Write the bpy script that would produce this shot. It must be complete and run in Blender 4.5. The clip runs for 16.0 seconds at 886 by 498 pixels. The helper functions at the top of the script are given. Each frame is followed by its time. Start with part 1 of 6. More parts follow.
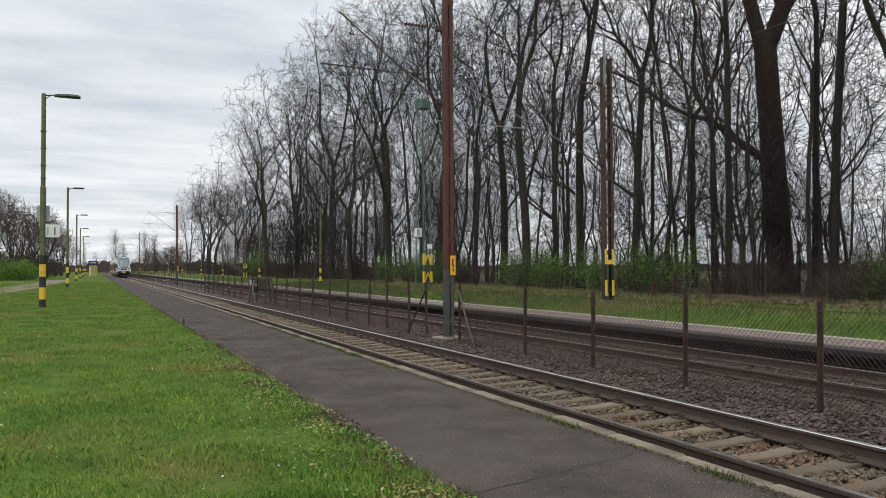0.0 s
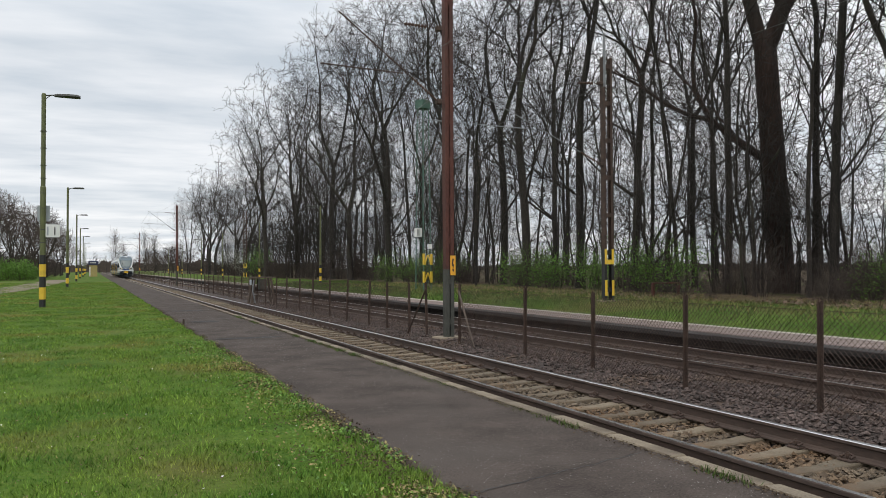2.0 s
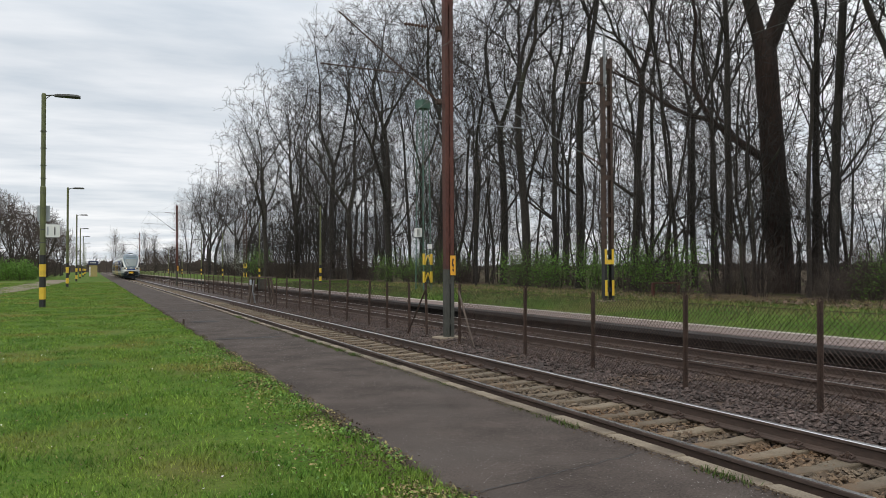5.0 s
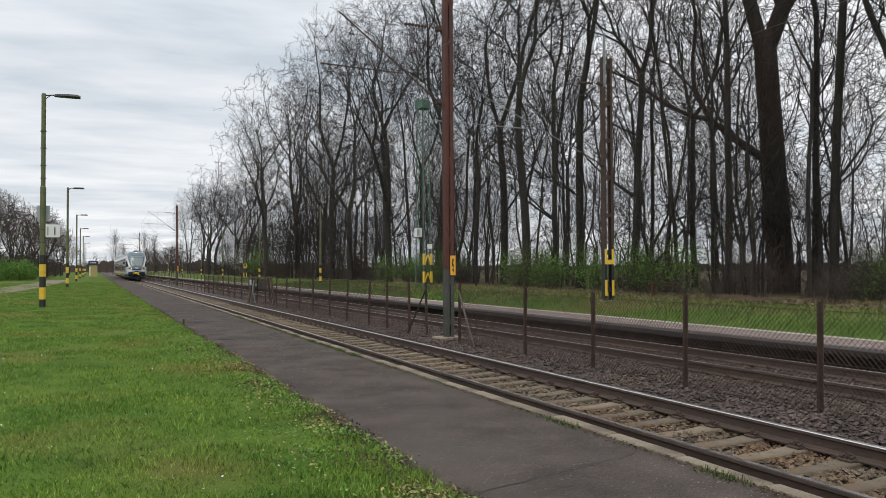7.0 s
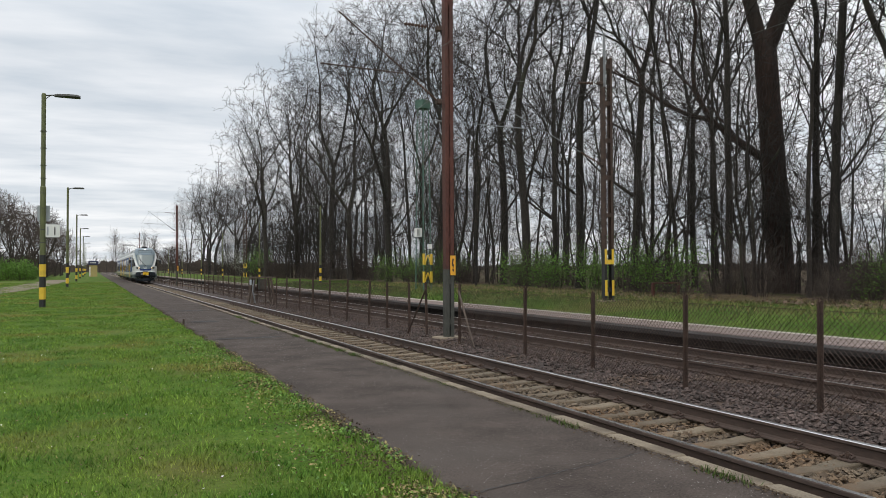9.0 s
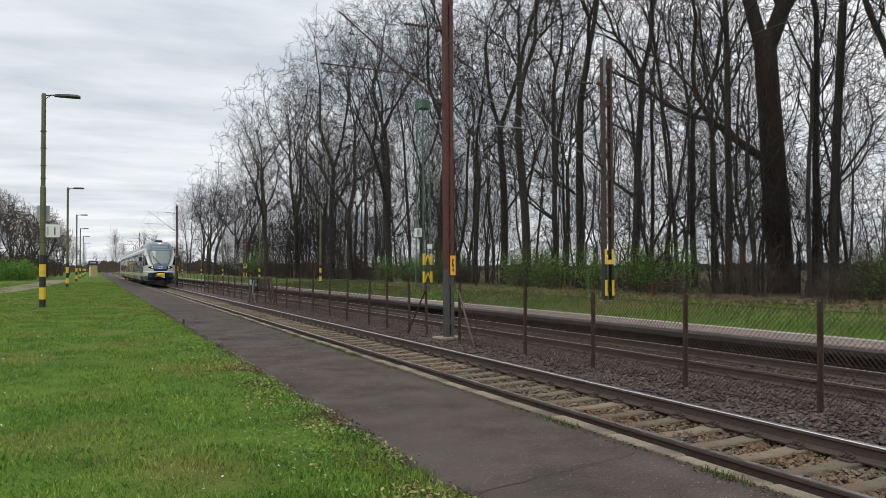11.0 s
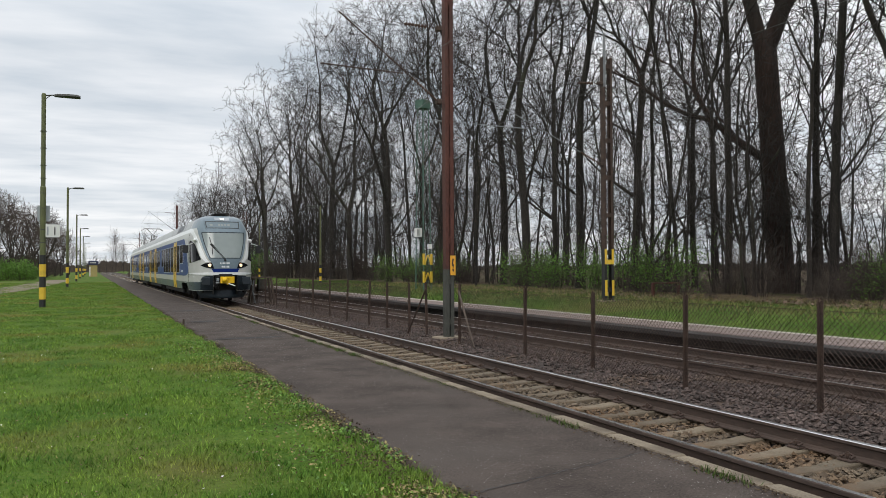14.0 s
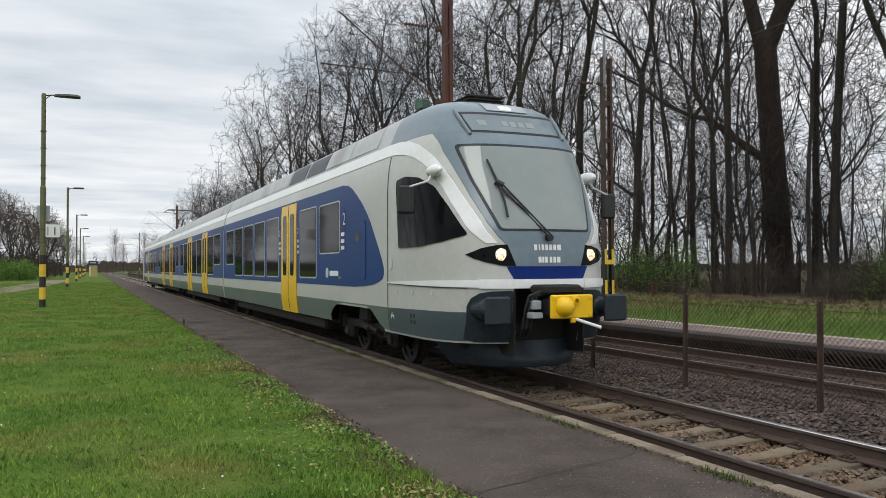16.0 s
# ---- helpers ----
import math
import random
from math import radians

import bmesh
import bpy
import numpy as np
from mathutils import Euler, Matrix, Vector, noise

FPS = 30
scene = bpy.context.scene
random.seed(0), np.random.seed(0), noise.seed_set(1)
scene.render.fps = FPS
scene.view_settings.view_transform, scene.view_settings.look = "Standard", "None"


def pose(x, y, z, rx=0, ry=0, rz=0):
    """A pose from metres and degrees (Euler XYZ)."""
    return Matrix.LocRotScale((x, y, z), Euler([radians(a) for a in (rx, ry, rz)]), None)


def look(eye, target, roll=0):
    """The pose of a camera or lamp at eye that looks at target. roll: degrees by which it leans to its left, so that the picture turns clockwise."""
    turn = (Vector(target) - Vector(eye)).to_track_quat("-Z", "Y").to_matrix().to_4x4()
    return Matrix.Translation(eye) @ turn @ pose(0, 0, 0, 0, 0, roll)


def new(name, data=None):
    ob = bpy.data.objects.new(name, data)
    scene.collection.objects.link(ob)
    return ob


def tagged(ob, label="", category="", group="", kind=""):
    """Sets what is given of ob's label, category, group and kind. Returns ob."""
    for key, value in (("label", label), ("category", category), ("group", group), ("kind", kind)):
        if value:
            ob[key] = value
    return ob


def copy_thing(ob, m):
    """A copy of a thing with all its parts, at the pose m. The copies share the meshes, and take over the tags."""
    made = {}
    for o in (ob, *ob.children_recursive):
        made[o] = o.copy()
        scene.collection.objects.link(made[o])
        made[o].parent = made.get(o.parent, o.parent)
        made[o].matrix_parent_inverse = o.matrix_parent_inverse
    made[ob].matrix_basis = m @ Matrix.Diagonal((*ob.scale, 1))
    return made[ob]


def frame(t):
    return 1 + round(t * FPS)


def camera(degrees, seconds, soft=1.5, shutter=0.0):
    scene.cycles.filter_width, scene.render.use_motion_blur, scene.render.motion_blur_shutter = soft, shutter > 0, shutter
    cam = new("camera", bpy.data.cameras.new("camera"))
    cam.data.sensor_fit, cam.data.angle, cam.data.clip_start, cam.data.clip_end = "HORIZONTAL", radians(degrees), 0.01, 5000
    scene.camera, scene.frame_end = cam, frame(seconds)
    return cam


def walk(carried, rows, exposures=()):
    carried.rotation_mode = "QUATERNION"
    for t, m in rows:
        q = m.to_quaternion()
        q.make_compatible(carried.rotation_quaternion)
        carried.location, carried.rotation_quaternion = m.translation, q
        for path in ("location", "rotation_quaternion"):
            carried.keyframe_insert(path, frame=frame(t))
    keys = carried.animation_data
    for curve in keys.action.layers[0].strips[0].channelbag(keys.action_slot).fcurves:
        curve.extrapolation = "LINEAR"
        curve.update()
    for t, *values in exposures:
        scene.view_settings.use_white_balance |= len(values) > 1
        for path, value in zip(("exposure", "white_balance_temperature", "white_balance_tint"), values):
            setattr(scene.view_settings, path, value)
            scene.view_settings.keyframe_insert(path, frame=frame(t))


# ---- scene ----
# Track direction is +y, the camera stands on the platform, z = 0 is the top of the rails.
EYE = (0.0, 0.0, 1.667)
AIM = (0.408263, 0.912543, 1.667 + 0.024212)
TRACK = 5.876          # centre of the nearer track
GAUGE = 1.507          # rail centre to rail centre
TRACK_2 = 10.46        # centre of the farther track

cam = camera(59.076, 16.0, soft=0.6)
walk(cam, [(0.0, look(EYE, AIM, -0.28)), (16.0, look(EYE, AIM, -0.28))])

# ---- light ----
world = bpy.data.worlds.new("overcast_sky")
scene.world = world
world.use_nodes = True
wn, wl = world.node_tree.nodes, world.node_tree.links
wn.clear()
w_out = wn.new("ShaderNodeOutputWorld")
w_bg = wn.new("ShaderNodeBackground")
sky = wn.new("ShaderNodeTexSky")
sky.sky_type, sky.sun_disc = "NISHITA", False
sky.sun_elevation, sky.sun_rotation = radians(48), radians(200)
w_co = wn.new("ShaderNodeTexCoord")
w_sep = wn.new("ShaderNodeSeparateXYZ")
wl.new(w_co.outputs["Generated"], w_sep.inputs[0])
# cloud layer on a flat ceiling: direction divided by its height
w_add = wn.new("ShaderNodeMath"); w_add.operation = "ADD"; w_add.inputs[1].default_value = 0.10
w_max = wn.new("ShaderNodeMath"); w_max.operation = "MAXIMUM"; w_max.inputs[1].default_value = 0.03
wl.new(w_sep.outputs["Z"], w_add.inputs[0]); wl.new(w_add.outputs[0], w_max.inputs[0])
w_inv = wn.new("ShaderNodeMath"); w_inv.operation = "DIVIDE"; w_inv.inputs[0].default_value = 1.0
wl.new(w_max.outputs[0], w_inv.inputs[1])
w_sc = wn.new("ShaderNodeVectorMath"); w_sc.operation = "SCALE"
wl.new(w_co.outputs["Generated"], w_sc.inputs[0]); wl.new(w_inv.outputs[0], w_sc.inputs["Scale"])
w_map = wn.new("ShaderNodeMapping")
w_map.inputs["Rotation"].default_value = (0, 0, radians(20))
w_map.inputs["Scale"].default_value = (0.55, 1.15, 0.4)
w_map.inputs["Location"].default_value = (3.1, 7.7, 0)
wl.new(w_sc.outputs[0], w_map.inputs["Vector"])
w_no = wn.new("ShaderNodeTexNoise")
w_no.inputs["Scale"].default_value, w_no.inputs["Detail"].default_value, w_no.inputs["Roughness"].default_value = 1.5, 7, 0.52
wl.new(w_map.outputs[0], w_no.inputs["Vector"])
w_ramp = wn.new("ShaderNodeValToRGB")
w_ramp.color_ramp.elements[0].position, w_ramp.color_ramp.elements[0].color = 0.34, (0.64, 0.70, 0.765, 1)
w_ramp.color_ramp.elements[1].position, w_ramp.color_ramp.elements[1].color = 0.62, (1.0, 1.01, 1.03, 1)
wl.new(w_no.outputs["Fac"], w_ramp.inputs["Fac"])
# an overcast sky is brighter overhead than at the horizon
w_zen = wn.new("ShaderNodeMapRange")
w_zen.inputs["From Min"].default_value, w_zen.inputs["From Max"].default_value = 0.25, 1.0
w_zen.inputs["To Min"].default_value, w_zen.inputs["To Max"].default_value = 1.0, 1.9
wl.new(w_sep.outputs["Z"], w_zen.inputs["Value"])
w_mul = wn.new("ShaderNodeVectorMath"); w_mul.operation = "SCALE"
wl.new(w_ramp.outputs["Color"], w_mul.inputs[0]); wl.new(w_zen.outputs[0], w_mul.inputs["Scale"])
w_skys = wn.new("ShaderNodeVectorMath"); w_skys.operation = "SCALE"; w_skys.inputs["Scale"].default_value = 0.08
wl.new(sky.outputs[0], w_skys.inputs[0])
w_mix = wn.new("ShaderNodeMix"); w_mix.data_type = "RGBA"; w_mix.inputs["Factor"].default_value = 0.92
wl.new(w_skys.outputs[0], w_mix.inputs["A"]); wl.new(w_mul.outputs[0], w_mix.inputs["B"])
wl.new(w_mix.outputs["Result"], w_bg.inputs["Color"])
w_bg.inputs["Strength"].default_value = 1.0
wl.new(w_bg.outputs[0], w_out.inputs["Surface"])

sun = new("sun", bpy.data.lights.new("sun", "SUN"))
sun.data.energy, sun.data.angle, sun.data.color = 0.9, radians(25), (1.0, 0.96, 0.9)
sun.matrix_world = look((-20, -30, 40), (0, 0, 0))
scene.view_settings.exposure = 0.0


# ---- materials ----
def mat(name, a, b, rough=0.7, scale=8.0, fine=60.0, bump=0.2, metal=0.0, spec=0.5, c=None, per_object=0.0, stretch=(1, 1, 1), per_island=0.0, bump_dist=0.01):
    """Two colours mixed by coarse and fine noise; c is a third colour for stains."""
    m = bpy.data.materials.new(name)
    m.use_nodes = True
    n, l = m.node_tree.nodes, m.node_tree.links
    bs = n["Principled BSDF"]
    co = n.new("ShaderNodeTexCoord")
    mp = n.new("ShaderNodeMapping")
    mp.inputs["Scale"].default_value = stretch
    l.new(co.outputs["Object"], mp.inputs["Vector"])
    n1, n2 = n.new("ShaderNodeTexNoise"), n.new("ShaderNodeTexNoise")
    n1.inputs["Scale"].default_value, n1.inputs["Detail"].default_value = scale, 4
    n2.inputs["Scale"].default_value, n2.inputs["Detail"].default_value = fine, 3
    for q in (n1, n2):
        l.new(mp.outputs[0], q.inputs["Vector"])
    ad = n.new("ShaderNodeMath"); ad.operation = "ADD"
    l.new(n1.outputs["Fac"], ad.inputs[0]); l.new(n2.outputs["Fac"], ad.inputs[1])
    rg = n.new("ShaderNodeMapRange")
    rg.inputs["From Min"].default_value, rg.inputs["From Max"].default_value = 0.72, 1.28
    l.new(ad.outputs[0], rg.inputs["Value"])
    mx = n.new("ShaderNodeMix"); mx.data_type = "RGBA"
    mx.inputs["A"].default_value, mx.inputs["B"].default_value = (*a, 1), (*b, 1)
    l.new(rg.outputs[0], mx.inputs["Factor"])
    col = mx.outputs["Result"]
    if c:
        n3 = n.new("ShaderNodeTexNoise")
        n3.inputs["Scale"].default_value, n3.inputs["Detail"].default_value = scale * 0.37, 6
        l.new(mp.outputs[0], n3.inputs["Vector"])
        r3 = n.new("ShaderNodeMapRange")
        r3.inputs["From Min"].default_value, r3.inputs["From Max"].default_value = 0.52, 0.68
        l.new(n3.outputs["Fac"], r3.inputs["Value"])
        m3 = n.new("ShaderNodeMix"); m3.data_type = "RGBA"
        l.new(r3.outputs[0], m3.inputs["Factor"]); l.new(col, m3.inputs["A"])
        m3.inputs["B"].default_value = (*c, 1)
        col = m3.outputs["Result"]
    if per_object or per_island:
        if per_object:
            rnd = n.new("ShaderNodeObjectInfo").outputs["Random"]
        else:
            rnd = n.new("ShaderNodeNewGeometry").outputs["Random Per Island"]
        k = per_object or per_island
        vr = n.new("ShaderNodeMapRange")
        vr.inputs["To Min"].default_value, vr.inputs["To Max"].default_value = 1 - k, 1 + k
        l.new(rnd, vr.inputs["Value"])
        hs = n.new("ShaderNodeHueSaturation")
        l.new(col, hs.inputs["Color"]); l.new(vr.outputs[0], hs.inputs["Value"])
        col = hs.outputs["Color"]
    l.new(col, bs.inputs["Base Color"])
    bs.inputs["Roughness"].default_value, bs.inputs["Metallic"].default_value = rough, metal
    bs.inputs["Specular IOR Level"].default_value = spec
    if bump:
        bp = n.new("ShaderNodeBump")
        bp.inputs["Strength"].default_value, bp.inputs["Distance"].default_value = bump, bump_dist
        l.new(n2.outputs["Fac"], bp.inputs["Height"]); l.new(bp.outputs[0], bs.inputs["Normal"])
    return m


def glow(name, color, strength):
    m = bpy.data.materials.new(name)
    m.use_nodes = True
    bs = m.node_tree.nodes["Principled BSDF"]
    bs.inputs["Base Color"].default_value = (*color, 1)
    bs.inputs["Emission Color"].default_value = (*color, 1)
    bs.inputs["Emission Strength"].default_value = strength
    return m


LAWN = mat("lawn", (0.038, 0.090, 0.010), (0.105, 0.160, 0.024), 0.95, 0.55, 22, 0.8, spec=0.1, c=(0.125, 0.115, 0.035), bump_dist=0.04)
BLADE = mat("grass_blade", (0.052, 0.135, 0.015), (0.195, 0.285, 0.045), 0.7, 1.1, 7, 0, spec=0.2, per_island=0.5, c=(0.22, 0.205, 0.05))
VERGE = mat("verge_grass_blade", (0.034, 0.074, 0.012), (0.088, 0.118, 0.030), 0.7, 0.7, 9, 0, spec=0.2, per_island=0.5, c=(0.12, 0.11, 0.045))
LITTER = mat("leaf_litter", (0.05, 0.036, 0.025), (0.12, 0.088, 0.058), 0.95, 0.8, 14, 0.9, spec=0.1, c=(0.06, 0.085, 0.02), bump_dist=0.05)
STRAW = mat("dead_grass", (0.20, 0.165, 0.075), (0.34, 0.28, 0.13), 0.9, 2.0, 12, 0, spec=0.1, per_island=0.4)
DIRT = mat("dirt", (0.13, 0.100, 0.068), (0.23, 0.185, 0.13), 0.95, 0.8, 14, 0.5, c=(0.12, 0.13, 0.06))
ASPHALT = mat("asphalt", (0.040, 0.0318, 0.0275), (0.104, 0.0840, 0.0720), 0.95, 1.3, 60, 0.9, spec=0.15, c=(0.088, 0.0735, 0.064), bump_dist=0.012)
KERB = mat("kerb_concrete", (0.12, 0.094, 0.064), (0.25, 0.205, 0.145), 0.9, 3.5, 50, 0.5, c=(0.085, 0.065, 0.045), per_object=0.18)
CONCRETE = mat("old_concrete", (0.20, 0.19, 0.17), (0.32, 0.30, 0.27), 0.9, 2.5, 40, 0.5, c=(0.12, 0.11, 0.10))
# dark tone includes the shade beneath the far platform's overhanging edge
EDGE_DARK = mat("shade_dark_concrete", (0.013, 0.0112, 0.010), (0.032, 0.0275, 0.0245), 0.95, 2.0, 30, 0.5, per_object=0.25)
PAVING = mat("pink_paving", (0.15, 0.112, 0.098), (0.24, 0.185, 0.163), 0.9, 1.3, 25, 0.4, per_object=0.15)
WHITE_LINE = mat("worn_white_paint", (0.32, 0.28, 0.245), (0.46, 0.41, 0.365), 0.8, 2.0, 30, 0.2)
SLEEPER = mat("sleeper_concrete", (0.085, 0.064, 0.041), (0.19, 0.152, 0.104), 0.9, 4.0, 60, 0.5, c=(0.13, 0.075, 0.035), per_object=0.25)
BALLAST = mat("ballast_bed", (0.036, 0.026, 0.021), (0.088, 0.067, 0.058), 0.95, 7.0, 26, 1.0, c=(0.085, 0.055, 0.038), bump_dist=0.05)
STONE = mat("ballast_stone", (0.046, 0.032, 0.027), (0.115, 0.086, 0.075), 0.9, 1.5, 60, 0.4, per_island=0.55, c=(0.11, 0.075, 0.052))
STONE_RUST = mat("rusty_ballast_stone", (0.075, 0.055, 0.036), (0.155, 0.118, 0.080), 0.9, 1.5, 60, 0.4, per_island=0.5, c=(0.14, 0.085, 0.045))
RAIL_RUST = mat("rusty_rail_side", (0.045, 0.03, 0.023), (0.085, 0.055, 0.04), 0.75, 3.0, 40, 0.4, stretch=(1, 0.25, 1))
RAIL_TOP = mat("polished_rail_head", (0.50, 0.49, 0.48), (0.66, 0.65, 0.64), 0.28, 3.0, 40, 0.0, metal=1.0, stretch=(1, 0.1, 1))
RUST_RED = mat("rusty_red_steel", (0.055, 0.016, 0.011), (0.105, 0.034, 0.022), 0.75, 2.0, 25, 0.4, c=(0.05, 0.035, 0.03), stretch=(1, 1, 0.4))
RUST = mat("rusted_steel", (0.038, 0.025, 0.020), (0.080, 0.048, 0.034), 0.85, 6.0, 60, 0.5)
STEEL_DARK = mat("dark_grey_steel", (0.034, 0.035, 0.029), (0.065, 0.066, 0.053), 0.6, 5.0, 50, 0.3)
GALV = mat("galvanised_steel", (0.17, 0.175, 0.18), (0.26, 0.265, 0.27), 0.55, 5.0, 50, 0.15, metal=0.6)
OLIVE = mat("olive_green_paint", (0.085, 0.095, 0.035), (0.13, 0.14, 0.055), 0.55, 3.0, 40, 0.2, c=(0.075, 0.08, 0.045))
GREEN_STEEL = mat("faded_green_paint", (0.042, 0.095, 0.070), (0.075, 0.14, 0.105), 0.65, 3.0, 40, 0.2, c=(0.085, 0.060, 0.045))
YELLOW = mat("yellow_paint", (0.62, 0.40, 0.03), (0.75, 0.50, 0.05), 0.5, 4.0, 40, 0.15, c=(0.50, 0.34, 0.05))
ORANGE = mat("orange_yellow_sign", (0.68, 0.32, 0.02), (0.76, 0.38, 0.03), 0.45, 4.0, 40, 0.1)
BLACK = mat("black_paint", (0.012, 0.012, 0.013), (0.024, 0.024, 0.024), 0.5, 5.0, 40, 0.15)
WHITE = mat("white_enamel", (0.62, 0.62, 0.60), (0.74, 0.74, 0.71), 0.45, 4.0, 40, 0.1)
GREY_PLATE = mat("grey_sheet_metal", (0.28, 0.31, 0.33), (0.38, 0.40, 0.42), 0.5, 4.0, 40, 0.1)
WIRE = mat("copper_wire", (0.05, 0.055, 0.055), (0.09, 0.09, 0.085), 0.6, 4.0, 40, 0.0)
CERAMIC = mat("brown_insulator", (0.06, 0.035, 0.025), (0.10, 0.055, 0.04), 0.25, 8.0, 50, 0.0)
WOOD = mat("weathered_wood", (0.06, 0.045, 0.035), (0.12, 0.09, 0.07), 0.9, 3.0, 30, 0.5, stretch=(1, 1, 0.2))
BARK = mat("bark", (0.015, 0.0125, 0.0105), (0.046, 0.038, 0.031), 0.95, 3.0, 22, 1.0, c=(0.045, 0.047, 0.030), stretch=(1, 1, 0.25), per_object=0.25, bump_dist=0.03)
TWIG = mat("twig", (0.020, 0.0165, 0.014), (0.044, 0.037, 0.031), 0.95, 2.0, 10, 0, per_object=0.25)
BARK_RED = mat("reddish_bark", (0.022, 0.0135, 0.0105), (0.058, 0.034, 0.026), 0.95, 2.2, 14, 1.0, c=(0.05, 0.042, 0.035), stretch=(1, 1, 0.2), bump_dist=0.05)
BRUSH = mat("dry_brush", (0.034, 0.025, 0.020), (0.088, 0.067, 0.054), 0.95, 2.0, 10, 0, per_object=0.3)
LEAF = mat("spring_leaf", (0.065, 0.155, 0.018), (0.14, 0.255, 0.036), 0.6, 2.0, 9, 0, spec=0.3, per_island=0.45)
LEAF_PALE = mat("blossom", (0.40, 0.42, 0.33), (0.58, 0.60, 0.52), 0.7, 2.0, 9, 0, per_island=0.3)
LEAF_DRY = mat("withered_leaf", (0.12, 0.075, 0.05), (0.22, 0.15, 0.11), 0.8, 2.0, 9, 0, per_island=0.4)


# ---- mesh helpers ----
class Shape:
    """Collects vertices and faces of one mesh; face materials by slot."""

    def __init__(self):
        self.v, self.f, self.m = [], [], []

    def face(self, pts, slot=0):
        k = len(self.v)
        self.v += [tuple(p) for p in pts]
        self.f.append(tuple(range(k, k + len(pts)))); self.m.append(slot)

    def grid(self, rows, slot=0, close=False):
        """Skin rows of points, each of the same length."""
        k, w = len(self.v), len(rows[0])
        for r in rows:
            self.v += [tuple(p) for p in r]
        for i in range(len(rows) - 1):
            for j in range(w if close else w - 1):
                a, b = k + i * w + j, k + i * w + (j + 1) % w
                self.f.append((a, b, b + w, a + w)); self.m.append(slot)
        return k

    def box(self, x0, x1, y0, y1, z0, z1, c=0.0, slot=0):
        """A box with chamfered upright and top edges."""
        def ring(z, d):
            if c <= 0:
                return [(x0, y0, z), (x1, y0, z), (x1, y1, z), (x0, y1, z)]
            e = c + d
            return [(x0 + e, y0 + d, z), (x1 - e, y0 + d, z), (x1 - d, y0 + e, z), (x1 - d, y1 - e, z),
                    (x1 - e, y1 - d, z), (x0 + e, y1 - d, z), (x0 + d, y1 - e, z), (x0 + d, y0 + e, z)]
        rows = [ring(z0, 0), ring(z1, 0)] if c <= 0 else [ring(z0, c), ring(z0 + c, 0), ring(z1 - c, 0), ring(z1, c)]
        k, w = self.grid(rows, slot, True), len(rows[0])
        self.f.append(tuple(reversed(range(k, k + w)))); self.m.append(slot)
        e = k + w * (len(rows) - 1)
        self.f.append(tuple(range(e, e + w))); self.m.append(slot)
        return self

    def tube(self, a, b, r, r2=None, n=8, slot=0, caps=True):
        a, b = Vector(a), Vector(b)
        d = (b - a).normalized()
        u = d.orthogonal().normalized()
        w = d.cross(u)
        r2 = r if r2 is None else r2
        rows = [[p + (u * math.cos(t) + w * math.sin(t)) * q for t in (2 * math.pi * i / n for i in range(n))] for p, q in ((a, r), (b, r2))]
        k = self.grid(rows, slot, True)
        if caps:
            self.f.append(tuple(reversed(range(k, k + n)))); self.m.append(slot)
            self.f.append(tuple(range(k + n, k + 2 * n))); self.m.append(slot)
        return self

    def path(self, pts, r, n=6, slot=0):
        for a, b in zip(pts, pts[1:]):
            self.tube(a, b, r, n=n, slot=slot)
        return self

    def lathe(self, prof, n=16, at=(0, 0, 0), axis="z", slot=0):
        """prof: (radius, height) pairs turned round an axis through at."""
        rows = []
        for r, h in prof:
            ring = []
            for i in range(n):
                t = 2 * math.pi * i / n
                p = (r * math.cos(t), r * math.sin(t), h)
                if axis == "y":
                    p = (p[0], h, p[1])
                elif axis == "x":
                    p = (h, p[0], p[1])
                ring.append((p[0] + at[0], p[1] + at[1], p[2] + at[2]))
            rows.append(ring)
        self.grid(rows, slot, True)
        return self

    def mesh(self, name, mats, smooth=False):
        me = bpy.data.meshes.new(name)
        me.from_pydata(self.v, [], self.f)
        for m in mats if isinstance(mats, (list, tuple)) else [mats]:
            me.materials.append(m)
        me.polygons.foreach_set("material_index", self.m)
        if smooth:
            me.polygons.foreach_set("use_smooth", [True] * len(self.f))
        me.update()
        bm = bmesh.new()
        bm.from_mesh(me)
        if len(self.f) < 60000:
            bmesh.ops.recalc_face_normals(bm, faces=bm.faces)
        bm.to_mesh(me)
        bm.free()
        return me

    def thing(self, name, mats, label="", category="", group="", kind="", smooth=False):
        return tagged(new(name, self.mesh(name, mats, smooth)), label, category, group, kind)

    def part(self, name, mats, parent, label="", smooth=False):
        ob = new(name, self.mesh(name, mats, smooth))
        ob.parent = parent
        if label:
            tagged(ob, label)
        return ob


def empty(name, m, label="", category="", group="", kind=""):
    ob = new(name)
    ob.matrix_basis = m
    ob.empty_display_size = 0.2
    return tagged(ob, label, category, group, kind)


def smooth_by_angle(me, angle=35):
    """Smooth shading with sharp edges kept where faces meet at an angle."""
    bm = bmesh.new()
    bm.from_mesh(me)
    bmesh.ops.remove_doubles(bm, verts=bm.verts, dist=0.0004)
    bmesh.ops.recalc_face_normals(bm, faces=bm.faces)
    for f in bm.faces:
        f.smooth = True
    for e in bm.edges:
        e.smooth = len(e.link_faces) == 2 and e.calc_face_angle(0) < radians(angle)
    bm.to_mesh(me)
    bm.free()
